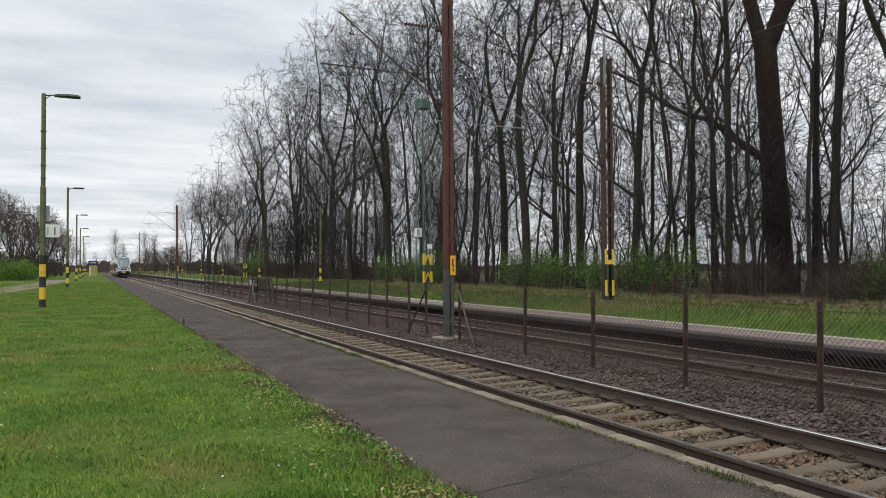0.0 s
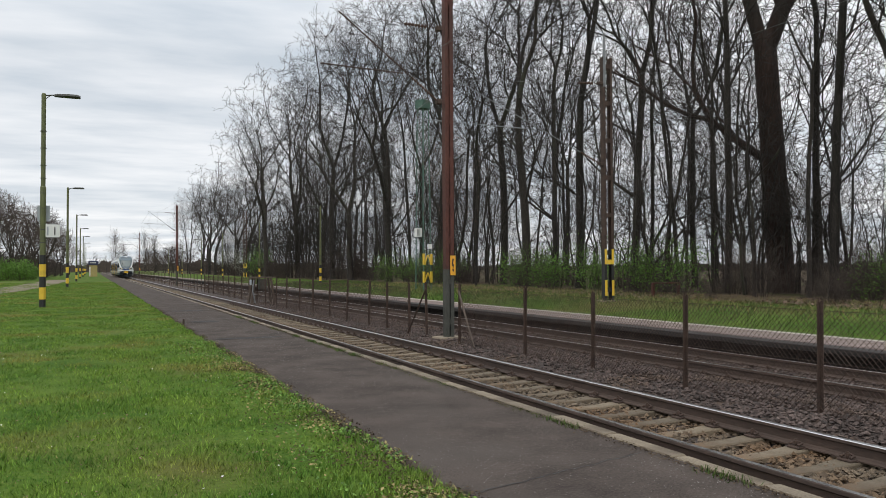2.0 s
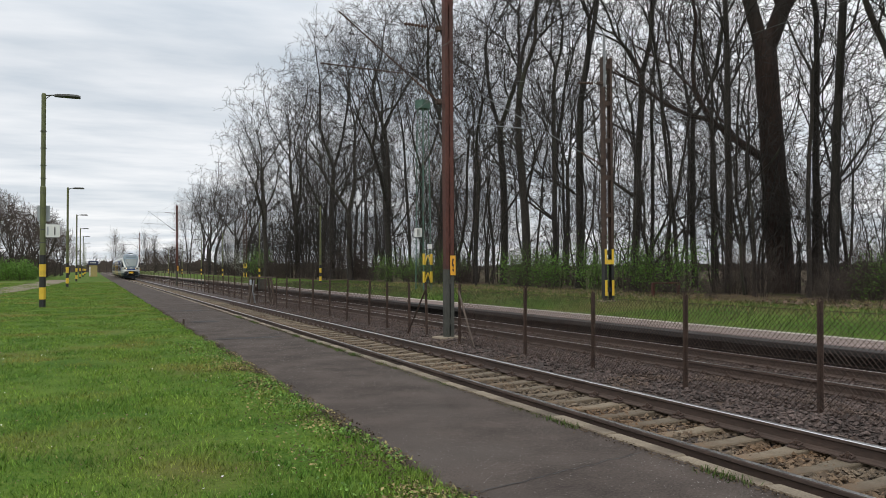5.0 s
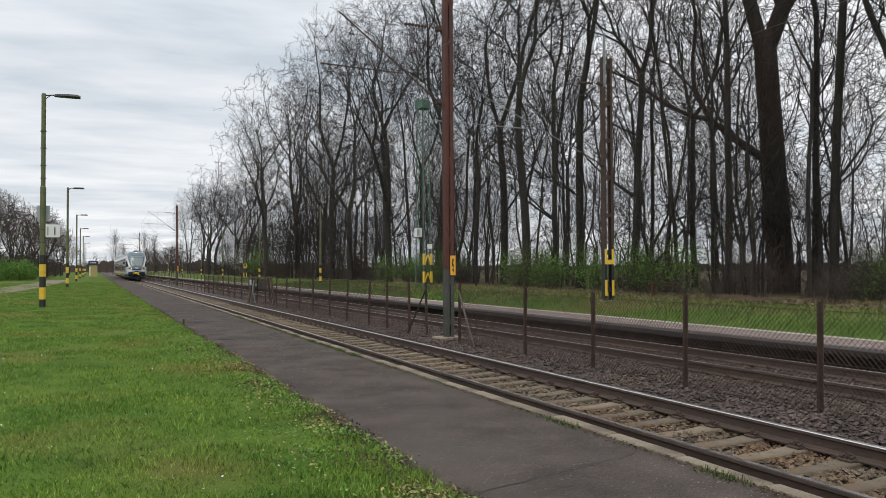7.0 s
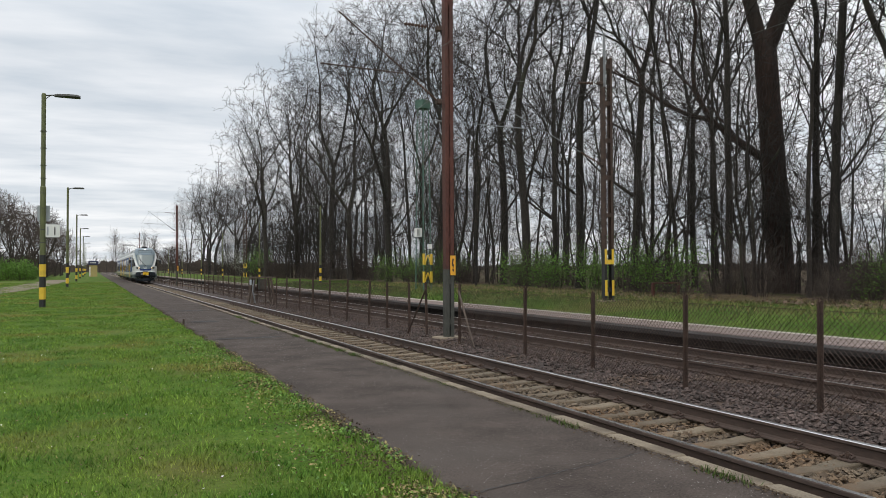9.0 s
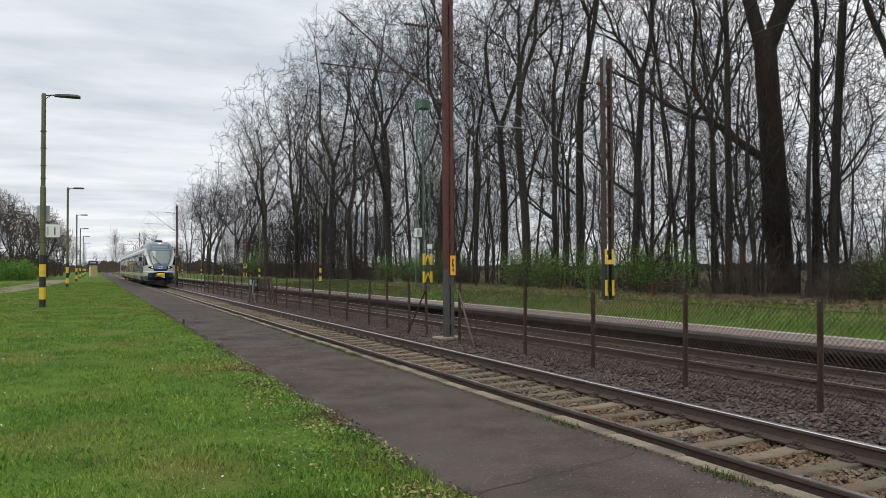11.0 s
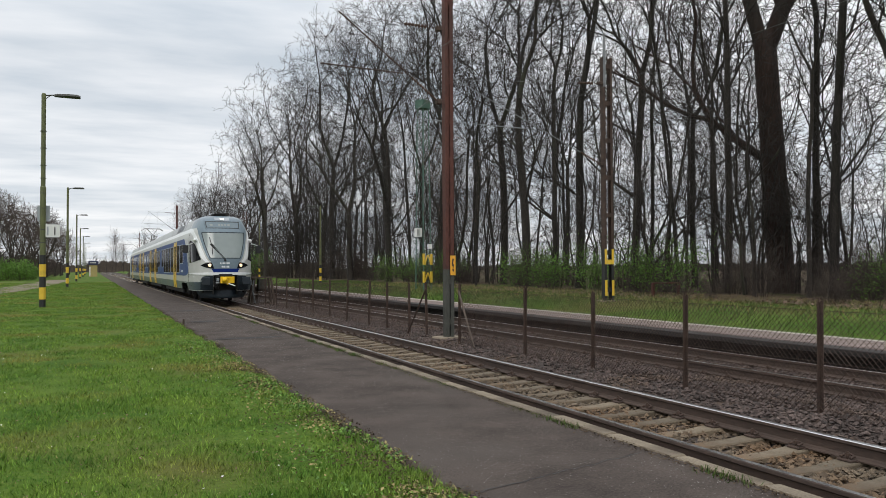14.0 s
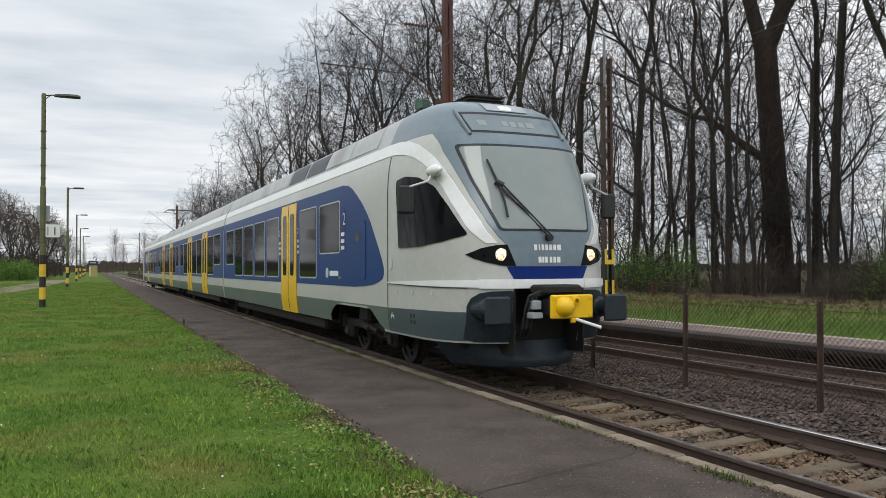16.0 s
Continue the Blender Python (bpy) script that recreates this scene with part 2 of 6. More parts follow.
# ---- ground ----
def build_ground():
    xs = [(-3000, -0.04), (-300, -0.04), (-60, -0.04), (-30, -0.04), (-15, -0.04)]
    xs += [(x * 0.5, -0.04) for x in range(-20, 4)] + [(2.0, -0.04), (2.45, -0.06), (2.6, -0.10), (2.9, -0.5), (12.3, -0.5), (12.6, -0.2), (13.8, 0.12), (14.8, 0.25), (16.0, 0.36)]
    xs += [(17, 0.42), (19, 0.45), (22, 0.5), (30, 0.5), (60, 0.5), (300, 0.5), (3000, 0.5)]
    ys = [-3000, -300, -60, -20] + [i * 0.8 for i in range(-12, 60)] + [52, 60, 75, 100, 140, 200, 300, 500, 900, 3000]
    s = Shape()
    rows = []
    for y in ys:
        row = []
        for x, z in xs:
            bump = noise.noise((x * 0.35, y * 0.35, 0.0)) * 0.035 + noise.noise((x * 1.3, y * 1.3, 4.0)) * 0.015 if -12 < x < 2.2 and y < 80 else 0.0
            row.append((x, y, z + bump))
        rows.append(row)
    s.grid(rows)
    s.thing("ground", LAWN, "flat ground with short spring grass", "ground", kind="structure", smooth=True)

    s = Shape()
    rows = []
    for y in (-60, -20, 0, 5, 10, 14, 18, 22, 26, 30, 35, 40, 50, 60, 80, 120, 200, 400):
        rows.append([(x + noise.noise((y * 0.2, 3, x)) * 0.6 - (1.5 * math.exp(-((y - 14) / 10) ** 2) if x < 23 else 0), y, 0.512 + (0.0 if x < 22 else noise.noise((x * .3, y * .3, 2)) * 0.12 + 0.06)) for x in (20.9, 22.4, 26, 30, 36, 45, 60, 90, 160)])
    s.grid(rows)
    s.thing("forest_floor", LITTER, "brown leaf litter under bare trees", "forest floor", kind="structure", smooth=True)

    # worn dirt track beyond the lawn
    s = Shape()
    rows = []
    for i in range(30):
        y = 50 + i * 3.2
        x = -6.6 - 3.5 * math.exp(-(y - 50) / 14) + 1.6 * (y - 50) / 90
        w = 1.7 + 0.5 * noise.noise((y * .2, 0, 0))
        rows.append([(x - w, y, -0.02), (x, y, -0.012), (x + w, y, -0.02)])
    s.grid(rows)
    s.thing("dirt_track", DIRT, "pale worn dirt track across the grass", "path", kind="structure")


def build_distant_woods():
    """Far belts of bare woodland: uneven strips that close the horizon."""
    for x0, y0, x1, y1, h in ((140, -160, 190, 560, 2.6), (-260, 540, 150, 560, 6.0), (-160, -60, -160, 560, 8.0)):
        s = Shape()
        n = 700
        low, high = [], []
        for i in range(n + 1):
            t = i / n
            x, y = x0 + (x1 - x0) * t, y0 + (y1 - y0) * t
            z = h * (1 + .35 * noise.noise((x * .05, y * .05, 1)) + .18 * noise.noise((x * .4, y * .4, 2)) + .4 * noise.noise((x * 3.1, y * 3.1, 3)))
            low.append((x, y, -.2)); high.append((x, y, z))
        s.grid([low, high])
        s.thing("distant_woods", BRUSH, "distant belt of bare brown woodland", "woods", kind="structure")


def build_platform():
    s = Shape()
    rows = []
    y = -30.0
    while y < 420:
        e = 2.48 + (0.10 * noise.noise((y * 0.9, 1, 0)) + 0.07 * noise.noise((y * 3.1, 5, 0)) if y < 60 else 0)
        rows.append([(e, y, -0.12), (e + 0.03, y, -0.035), (e + 0.12, y, -0.022), (3.2, y, -0.012), (4.655, y, -0.012)])
        y += 0.15 if y < 40 else 2.5
    s.grid(rows)
    pf = s.thing("platform", ASPHALT, "worn dark asphalt platform beside the track", "platform", kind="structure", smooth=True)
    # a crack that runs across
    s = Shape()
    pts = []
    for i in range(34):
        x = 2.62 + i * 0.058
        pts.append((x, 5.27 + 0.26 * (x - 2.62) + 0.04 * noise.noise((x * 6, 0, 0)) + 0.012 * noise.noise((x * 30, 2, 0))))
    s.grid([[(x, y - 0.006 - 0.004 * noise.noise((x * 9, 0, 1)), -0.0105), (x, y + 0.006, -0.0105)] for x, y in pts])
    s.part("crack", BLACK, pf)
    s = Shape()
    rnd = random.Random(4)
    # patches of lighter repair
    for cx, cy, w, h in ((3.3, 26.0, 0.5, 0.5), (3.4, 19.3, 0.9, 0.25), (3.5, 33, 0.7, 0.4)):
        ring = [(cx + w * math.cos(t) * (0.8 + 0.3 * rnd.random()), cy + h * math.sin(t) * (0.8 + 0.3 * rnd.random()), -0.0075) for t in (i * math.pi / 8 for i in range(16))]
        s.face(ring)
    s.part("repair_patch", EDGE_DARK, pf)
    # kerb stones
    rnd = random.Random(7)
    stone = Shape().box(-0.085, 0.085, -0.49, 0.49, -0.25, 0.0, 0.012).mesh("kerb_stone", KERB)
    y = -6.0
    for i in range(120):
        ob = new("kerb_stone", stone)
        ob.parent = pf
        ob.matrix_basis = pose(4.74 + rnd.uniform(-.012, .012), y, 0.005 + rnd.uniform(-.012, .008), rnd.uniform(-.4, .4), rnd.uniform(-1.5, 1.5), rnd.uniform(-.6, .6))
        y += 1.0
    s = Shape().box(4.655, 4.825, y - 0.5, 420, -0.25, 0.003, 0.01)
    s.part("kerb", KERB, pf)

    # the platform on the far side
    s = Shape()
    s.box(12.55, 13.78, -40, 330, -0.3, 0.200)
    far = s.thing("far_platform", PAVING, "low far platform paved with pinkish blocks and a dark edge", "platform", kind="structure")
    s = Shape()
    s.box(13.785, 14.02, -40, 330, -0.3, 0.215, 0.01)
    s.part("back_kerb", WHITE_LINE, far)
    # edge slabs and wall, with the overhang's shade painted into their concrete
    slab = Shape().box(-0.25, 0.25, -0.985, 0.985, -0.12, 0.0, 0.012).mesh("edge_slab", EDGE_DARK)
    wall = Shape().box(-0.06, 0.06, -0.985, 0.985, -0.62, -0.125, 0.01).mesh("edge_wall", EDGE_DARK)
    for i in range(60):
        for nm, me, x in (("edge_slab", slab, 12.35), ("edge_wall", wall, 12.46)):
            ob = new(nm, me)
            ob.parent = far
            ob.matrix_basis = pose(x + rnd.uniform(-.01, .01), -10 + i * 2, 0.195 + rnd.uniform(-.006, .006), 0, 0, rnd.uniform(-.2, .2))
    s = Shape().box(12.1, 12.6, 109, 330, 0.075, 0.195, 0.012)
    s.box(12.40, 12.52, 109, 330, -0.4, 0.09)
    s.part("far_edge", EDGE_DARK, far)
    # paving joints: rows of small blocks near the camera
    blk = [Shape().box(-0.19, 0.19, -0.19, 0.19, -0.05, 0.0, 0.006).mesh("paving_block", PAVING)]
    for i in range(75):
        for j in range(3):
            ob = new("paving_block", blk[0])
            ob.parent = far
            ob.matrix_basis = pose(12.8 + j * 0.4, 4 + i * 0.4, 0.206 + rnd.uniform(-.004, .004))


def rail_profile():
    half = [(0.0, 0.0), (0.028, 0.0), (0.0345, -0.008), (0.036, -0.035), (0.010, -0.052), (0.008, -0.13), (0.030, -0.150), (0.072, -0.160), (0.072, -0.172)]
    return half + [(-x, z) for x, z in reversed(half[1:])]


def build_track(xc, label, near):
    tr = empty("railway_track", pose(xc, 0, 0), label, "railway track", "tracks", "structure")
    for sx in (-1, 1):
        s = Shape()
        prof = [(x + sx * GAUGE / 2, z) for x, z in rail_profile()]
        ys = (-60, 0, 30, 80, 200, 700)
        k = s.grid([[(x, y, z) for x, z in prof] for y in ys], 0, True)
        # running surface takes the polished slot
        n = len(prof)
        for i in range(len(ys) - 1):
            for j in (0, 1, n - 2, n - 1):
                if (near and sx > 0) or j in (0, n - 1):
                    s.m[i * n + j] = 1
                else:
                    s.m[i * n + j] = 1 if j in (0, n - 1) else 0
        s.part("rail", [RAIL_RUST, RAIL_TOP], tr, "rusty steel rail with a polished head")
    # sleepers with their fastenings
    sl = Shape()
    rows = []
    for x, w, z in ((-1.22, .11, -.205), (-.95, .115, -.178), (-.6, .115, -.178), (-.3, .10, -.195), (.3, .10, -.195), (.6, .115, -.178), (.95, .115, -.178), (1.22, .11, -.205)):
        rows.append([(x, -w - .02, -.40), (x, -w, z - .012), (x, -w + .014, z), (x, w - .014, z), (x, w, z - .012), (x, w + .02, -.40)])
    sl.grid(rows, 0, True)
    me = sl.mesh("sleeper", SLEEPER)
    cl = Shape()
    for sx in (-1, 1):
        x = sx * 0.105
        cl.box(x - .05, x + .05, -.075, .075, -.178, -.155, .006)
        cl.tube((x, 0, -.16), (x, 0, -.085), .013, n=8)
        cl.lathe([(0, .03), (.026, .03), (.028, .0), (.0, .0)], 6, (x, 0, -.13))
        cl.path([(x + sx * .03, -.055, -.14), (x - sx * .035, -.05, -.128), (x - sx * .045, 0, -.12), (x - sx * .035, .05, -.128), (x + sx * .03, .055, -.14)], .012, 6)
    cl.box(-.085, .085, -.09, .09, -.180, -.170)
    mc = cl.mesh("rail_clip", RUST)
    rnd = random.Random(int(xc * 10))
    count = 200 if near else 130
    for i in range(count):
        y = 12.893 - 0.5894 * 21 + i * 0.5894
        ob = new("sleeper", me)
        ob.parent = tr
        ob.matrix_basis = pose(rnd.uniform(-.015, .015), y, rnd.uniform(-.006, .004) - (0 if near else .025), 0, rnd.uniform(-.25, .25), rnd.uniform(-.6, .6))
        if y < (42 if near else 26):
            for sx in (-1, 1):
                oc = new("rail_clip", mc)
                oc.parent = ob
                oc.matrix_basis = pose(sx * GAUGE / 2, 0, 0)
    s = Shape()
    y += 0.5894
    while y < 300:
        s.box(-1.22, 1.22, y - .13, y + .13, -.35, -.18)
        y += 0.5894
    tagged(s.part("far_sleepers", SLEEPER, tr), kind="stuff")


def bed(x, y):
    """Height of the ballast."""
    d1, d2 = abs(x - TRACK), abs(x - TRACK_2)
    z = -0.215
    m = (TRACK + TRACK_2) / 2
    if d2 < 1.6:
        z = -0.185
    if TRACK + 1.25 < x < TRACK_2 - 1.25:
        z = -0.17 + 0.06 * math.cos((x - m) / (TRACK_2 - TRACK - 2.5) * math.pi)
    return z + 0.022 * noise.noise((x * 1.7, y * 1.7, 0))


def build_ballast():
    s = Shape()
    rows = []
    ys = [i * 0.25 for i in range(-16, 140)] + [36, 40, 50, 70, 100, 150, 250, 700]
    xs = [4.81 + i * 0.2 for i in range(38)]
    for y in ys:
        rows.append([(x, y, bed(x, y) - 0.03) for x in xs])
    s.grid(rows)
    s.thing("ballast_bed", BALLAST, "dark brown crushed stone bed under the tracks", "ballast", kind="structure", smooth=True)
    rng = np.random.default_rng(5)
    base = np.array([(1, 0, 0), (-1, 0, 0), (0, 1, 0), (0, -1, 0), (0, 0, 1), (0, 0, -1)], float)
    tris = np.array([(0, 2, 4), (2, 1, 4), (1, 3, 4), (3, 0, 4), (2, 0, 5), (1, 2, 5), (3, 1, 5), (0, 3, 5)])
    for nm, lo, hi, count, m, label in (("ballast_stones", 7.15, 12.3, 40000, STONE, "loose dark brown ballast stones between the tracks"),
                                        ("track_bed_stones", 4.86, 7.15, 21000, STONE_RUST, "rust-stained ballast stones between the sleepers")):
        u = rng.random(count)
        y = 3.6 + 38 * u ** 1.7
        x = lo + (hi - lo) * rng.random(count)
        r = 0.020 + 0.021 * rng.random(count) ** 1.5
        z = np.array([bed(a, b) for a, b in zip(x, y)]) + rng.uniform(-0.02, 0.012, count)
        jit = base[None] * rng.uniform(0.65, 1.25, (count, 6, 1)) + rng.normal(0, 0.22, (count, 6, 3))
        jit[:, :, 2] *= 0.75
        ang = rng.random(count) * 2 * math.pi
        c, sn = np.cos(ang)[:, None], np.sin(ang)[:, None]
        px, py = jit[:, :, 0] * c - jit[:, :, 1] * sn, jit[:, :, 0] * sn + jit[:, :, 1] * c
        vx = np.stack([px, py, jit[:, :, 2]], -1) * r[:, None, None] + np.stack([x, y, z], -1)[:, None]
        faces = (tris[None] + (np.arange(count) * 6)[:, None, None]).reshape(-1, 3)
        me = bpy.data.meshes.new(nm)
        me.from_pydata(vx.reshape(-1, 3).tolist(), [], faces.tolist())
        me.materials.append(m)
        tagged(new(nm, me), label, "ballast", kind="stuff")


def build_grass():
    rng = np.random.default_rng(9)

    def lawn_z(x, y):
        return np.array([-0.052 + noise.noise((a * 0.35, b * 0.35, 0.0)) * 0.035 + noise.noise((a * 1.3, b * 1.3, 4.0)) * 0.015 if a < 2.2 else -0.05 for a, b in zip(x, y)])

    def blades(nm, x, y, z, h, m, label, width=.0032, lean=.5):
        n = len(x)
        a = rng.random(n) * 2 * math.pi
        wd = width * (.7 + 1.1 * rng.random(n)) * (1 + y / 14)
        ln = rng.normal(0, lean, (n, 2)) * h[:, None]
        b1 = np.stack([x - np.cos(a) * wd, y - np.sin(a) * wd, z], -1)
        b2 = np.stack([x + np.cos(a) * wd, y + np.sin(a) * wd, z], -1)
        tip = np.stack([x + ln[:, 0], y + ln[:, 1], z + h], -1)
        me = bpy.data.meshes.new(nm)
        me.from_pydata(np.stack([b1, b2, tip], 1).reshape(-1, 3).tolist(), [], np.arange(3 * n).reshape(-1, 3).tolist())
        me.materials.append(m)
        tagged(new(nm, me), label, "grass", kind="stuff")

    for nm, count, m, hmin, hmax, label in (("lawn_grass", 270000, BLADE, .022, .070, "short fresh green grass blades on the lawn"),
                                            ("dead_grass", 46000, STRAW, .012, .040, "pale dead blades among the lawn grass")):
        y = 3.6 + 110 * rng.random(count) ** 2.8
        x = -1.2 - .115 * y + (3.8 + .115 * y) * rng.random(count)
        tuft = np.array([noise.noise((a * 0.8, b * 0.8, 9.0)) + .6 * noise.noise((a * 2.7, b * 2.7, 3.0)) for a, b in zip(x, y)])
        rag = np.array([2.47 + 0.13 * noise.noise((b * 0.9, 1, 0)) + .10 * noise.noise((b * 3.1, 5, 0)) for b in y])
        keep = x < rag + .10 * rng.random(count) ** 3
        if m is STRAW:
            keep &= tuft < rng.uniform(-.5, .5, count)
        x, y, tuft = x[keep], y[keep], tuft[keep]
        h = (hmin + (hmax - hmin) * rng.random(len(x))) * np.clip(1 + 1.1 * tuft, .3, 2.2)
        blades(nm, x, y, lawn_z(x, y), h, m, label, lean=.5 if m is BLADE else 1.4)
    n = 40000
    x, y = 14.05 + 7.3 * rng.random(n), 6 + 64 * rng.random(n) ** 1.2
    z = np.interp(x, (13.8, 14.8, 16, 17, 19, 22), (.12, .25, .36, .42, .45, .5)) - 0.01
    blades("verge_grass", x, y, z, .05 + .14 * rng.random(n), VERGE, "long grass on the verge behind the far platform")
    n = 12000
    x, y = 21.6 - 5.5 * rng.random(n) ** 1.8, 6 + 50 * rng.random(n) ** 1.2
    z = np.interp(x, (13.8, 14.8, 16, 17, 19, 22), (.12, .25, .36, .42, .45, .5)) - 0.01
    blades("verge_straw", x, y, z, .05 + .16 * rng.random(n), STRAW, "dry yellowed grass among the verge grass", lean=.9)


def build_ground_clutter():
    """Dry leaves, small flowers, edge debris and the weeds along the kerb."""
    rng = np.random.default_rng(12)

    def quads(nm, x, y, z, size, m, label, cat, flat=.35):
        n = len(x)
        a = rng.normal(0, 1, (n, 3)); a[:, 2] *= flat; a /= np.linalg.norm(a, axis=1)[:, None]
        b = np.cross(a, np.stack([rng.normal(0, flat, n), rng.normal(0, flat, n), np.ones(n)], -1)); b /= np.linalg.norm(b, axis=1)[:, None]
        c = np.stack([x, y, z], -1)
        s = (size * rng.uniform(.6, 1.5, n))[:, None]
        v = np.stack([c - a * s, c + b * s * .6, c + a * s, c - b * s * .6 + np.array([0, 0, .004])], 1).reshape(-1, 3)
        me = bpy.data.meshes.new(nm)
        me.from_pydata(v.tolist(), [], np.arange(4 * n).reshape(-1, 4).tolist())
        me.materials.append(m)
        tagged(new(nm, me), label, cat, kind="stuff")

    n = 1500
    y = 4 + 24 * rng.random(n) ** 1.5
    quads("dry_leaves", -6 + 8.4 * rng.random(n), y, -.02 + .03 * rng.random(n), .014, LEAF_DRY, "withered leaves scattered on the lawn", "leaves")
    n = 420
    y = 4.5 + 22 * rng.random(n)
    quads("daisies", -6 + 8.2 * rng.random(n), y, .02 + .02 * rng.random(n), .011, WHITE, "small white daisies in the grass", "flowers", .15)
    n = 9000
    x, y = 22.5 - 3.6 * rng.random(n) ** 1.5, 7 + 40 * rng.random(n) ** 1.3
    quads("verge_litter", x, y, .47 + .10 * rng.random(n), .045, LEAF_DRY, "brown fallen leaves along the foot of the brush", "leaves", .5)
    # broken edge of the asphalt
    n = 5200
    y = 4 + 32 * rng.random(n) ** 1.4
    x = np.array([2.50 + .13 * noise.noise((b * 0.9, 1, 0)) for b in y]) + np.abs(rng.normal(0, .07, n)) - .05
    clump = np.array([noise.noise((b * 1.3, 7, 0)) for b in y]) > rng.uniform(-.5, .5, n)
    x, y = x[clump], y[clump]
    n = len(x)
    quads("edge_debris", x, y, -.02 + .012 * rng.random(n), .012, LITTER, "leaf crumbs and grit along the asphalt edge", "debris")
    # rough strip of broad-leaved weeds, litter and yellowing grass beside the asphalt
    for nm, count, lo, hi, size, m, label, cat, up in (("edge_weeds", 9000, 1.3, 2.56, .016, LEAF, "broad-leaved weeds at the edge of the lawn", "weeds", .035),
                                                       ("edge_litter", 12000, 1.5, 2.66, .012, LITTER, "brown leaf litter at the edge of the lawn", "leaves", .02),
                                                       ("edge_straw", 6000, 1.5, 2.60, .016, STRAW, "yellowed grass at the edge of the lawn", "grass", .03)):
        yy = 4 + 15 * rng.random(count) ** 1.3
        xx = hi - (hi - lo) * np.abs(rng.normal(0, .38, count))
        kk = {"edge_weeds": 2.0, "edge_litter": 6.0, "edge_straw": 11.0}[nm]
        sel = np.array([noise.noise((a * 1.6, b * 1.1, kk)) for a, b in zip(xx, yy)]) > rng.uniform(-.15, .3, count)
        xx, yy = xx[sel], yy[sel]
        quads(nm, xx, yy, -.03 + up * rng.random(len(xx)) + np.where(xx < 2.3, .03, 0), size, m, label, cat, .5)
    n = 5200
    y = 4 + 30 * rng.random(n) ** 1.5
    quads("grit", 2.62 + 2.0 * rng.random(n), y, np.full(n, -.008), .0055, CONCRETE, "pale grit on the asphalt", "grit", .1)
    # dead grass and moss at the kerb, then green weeds in clumps
    n = 3800
    y = 4 + 34 * rng.random(n) ** 1.3
    quads("kerb_debris", 4.655 - np.abs(rng.normal(0, .07, n)), y, -.008 + .012 * rng.random(n), .012, LITTER, "soil and dead grass in the gap at the kerb", "debris")
    pts = []
    for k in range(32):
        cy = 4.5 + 24 * rng.random() ** 1.2
        w = rng.uniform(.05, .22)
        for _ in range(int(w * 420)):
            pts.append((4.60 + rng.normal(0, .045), cy + rng.normal(0, w)))
    pts = np.array(pts)
    m = len(pts)
    h = rng.uniform(.015, .06, m)
    a = rng.random(m) * 2 * math.pi
    b1 = np.stack([pts[:, 0] - .005 * np.cos(a), pts[:, 1] - .005 * np.sin(a), np.full(m, -.012)], -1)
    b2 = np.stack([pts[:, 0] + .005 * np.cos(a), pts[:, 1] + .005 * np.sin(a), np.full(m, -.012)], -1)
    tip = np.stack([pts[:, 0] + rng.normal(0, .02, m), pts[:, 1] + rng.normal(0, .02, m), h], -1)
    me = bpy.data.meshes.new("kerb_weeds")
    me.from_pydata(np.stack([b1, b2, tip], 1).reshape(-1, 3).tolist(), [], np.arange(3 * m).reshape(-1, 3).tolist())
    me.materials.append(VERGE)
    tagged(new("kerb_weeds", me), "green weeds growing along the kerb", "weeds", kind="stuff")


build_ground()
build_distant_woods()
build_platform()
build_track(TRACK, "nearer railway track on concrete sleepers", True)
build_track(TRACK_2, "farther railway track on concrete sleepers", False)
build_ballast()
build_grass()
build_ground_clutter()
# ---- lineside equipment ----
def build_fence():
    fence = empty("fence", pose(8.0, 0, -0.15), "rusty wire-mesh fence between the two tracks", "fence")
    s = Shape()
    # angle-iron post
    s.box(-.028, .028, -.005, .003, -.35, 1.40)
    s.box(.020, .028, -.05, -.005, -.35, 1.40)
    s.tube((0, -.01, 1.38), (0, -.01, 1.43), .018, .012, 6)
    me = s.mesh("post", RUST)
    ys = [2.2, 4.5, 6.82, 9.14, 11.5, 13.82, 16.98, 19.0, 20.25, 22.0, 23.72, 26.0, 28.22, 30.5, 32.83, 35.16]
    while ys[-1] < 210:
        ys.append(ys[-1] + 2.38)
    rnd = random.Random(3)
    for y in ys:
        ob = new("post", me)
        ob.parent = fence
        ob.matrix_basis = pose(rnd.uniform(-.02, .02), y, rnd.uniform(-.03, .03), rnd.uniform(-1.2, 1.2), rnd.uniform(-1.2, 1.2), rnd.uniform(-8, 8))
    # chain-link panels; diamonds of bent wire
    for a, b in zip(ys, ys[1:]):
        if a > 62:
            break
        if 16 < a < 19.5:
            continue
        p = Shape()
        z0, z1, w = 0.04, 1.28, 0.075 if a < 20 else 0.15
        r = 0.0034 if a < 20 else 0.0045
        n = int((b - a + z1 - z0) / w) + 1
        for i in range(n):
            for sg in (1, -1):
                y0 = a - (z1 - z0) + i * w
                lo, hi = max(y0, a), min(y0 + (z1 - z0), b)
                if hi <= lo:
                    continue
                za, zb = z0 + (lo - y0), z0 + (hi - y0)
                if sg < 0:
                    lo, hi = a + b - lo, a + b - hi
                sag = 0.012 * math.sin(i * 1.7)
                p.tube((0.012 * sg + sag, lo, za), (0.012 * sg, hi, zb), r, n=3, caps=False)
        for z in (z0, 0.66, z1):
            p.tube((0.015, a, z), (0.015, b, z), r * 1.3, n=4, caps=False)
        p.part("mesh_panel", RUST, fence)
    return fence


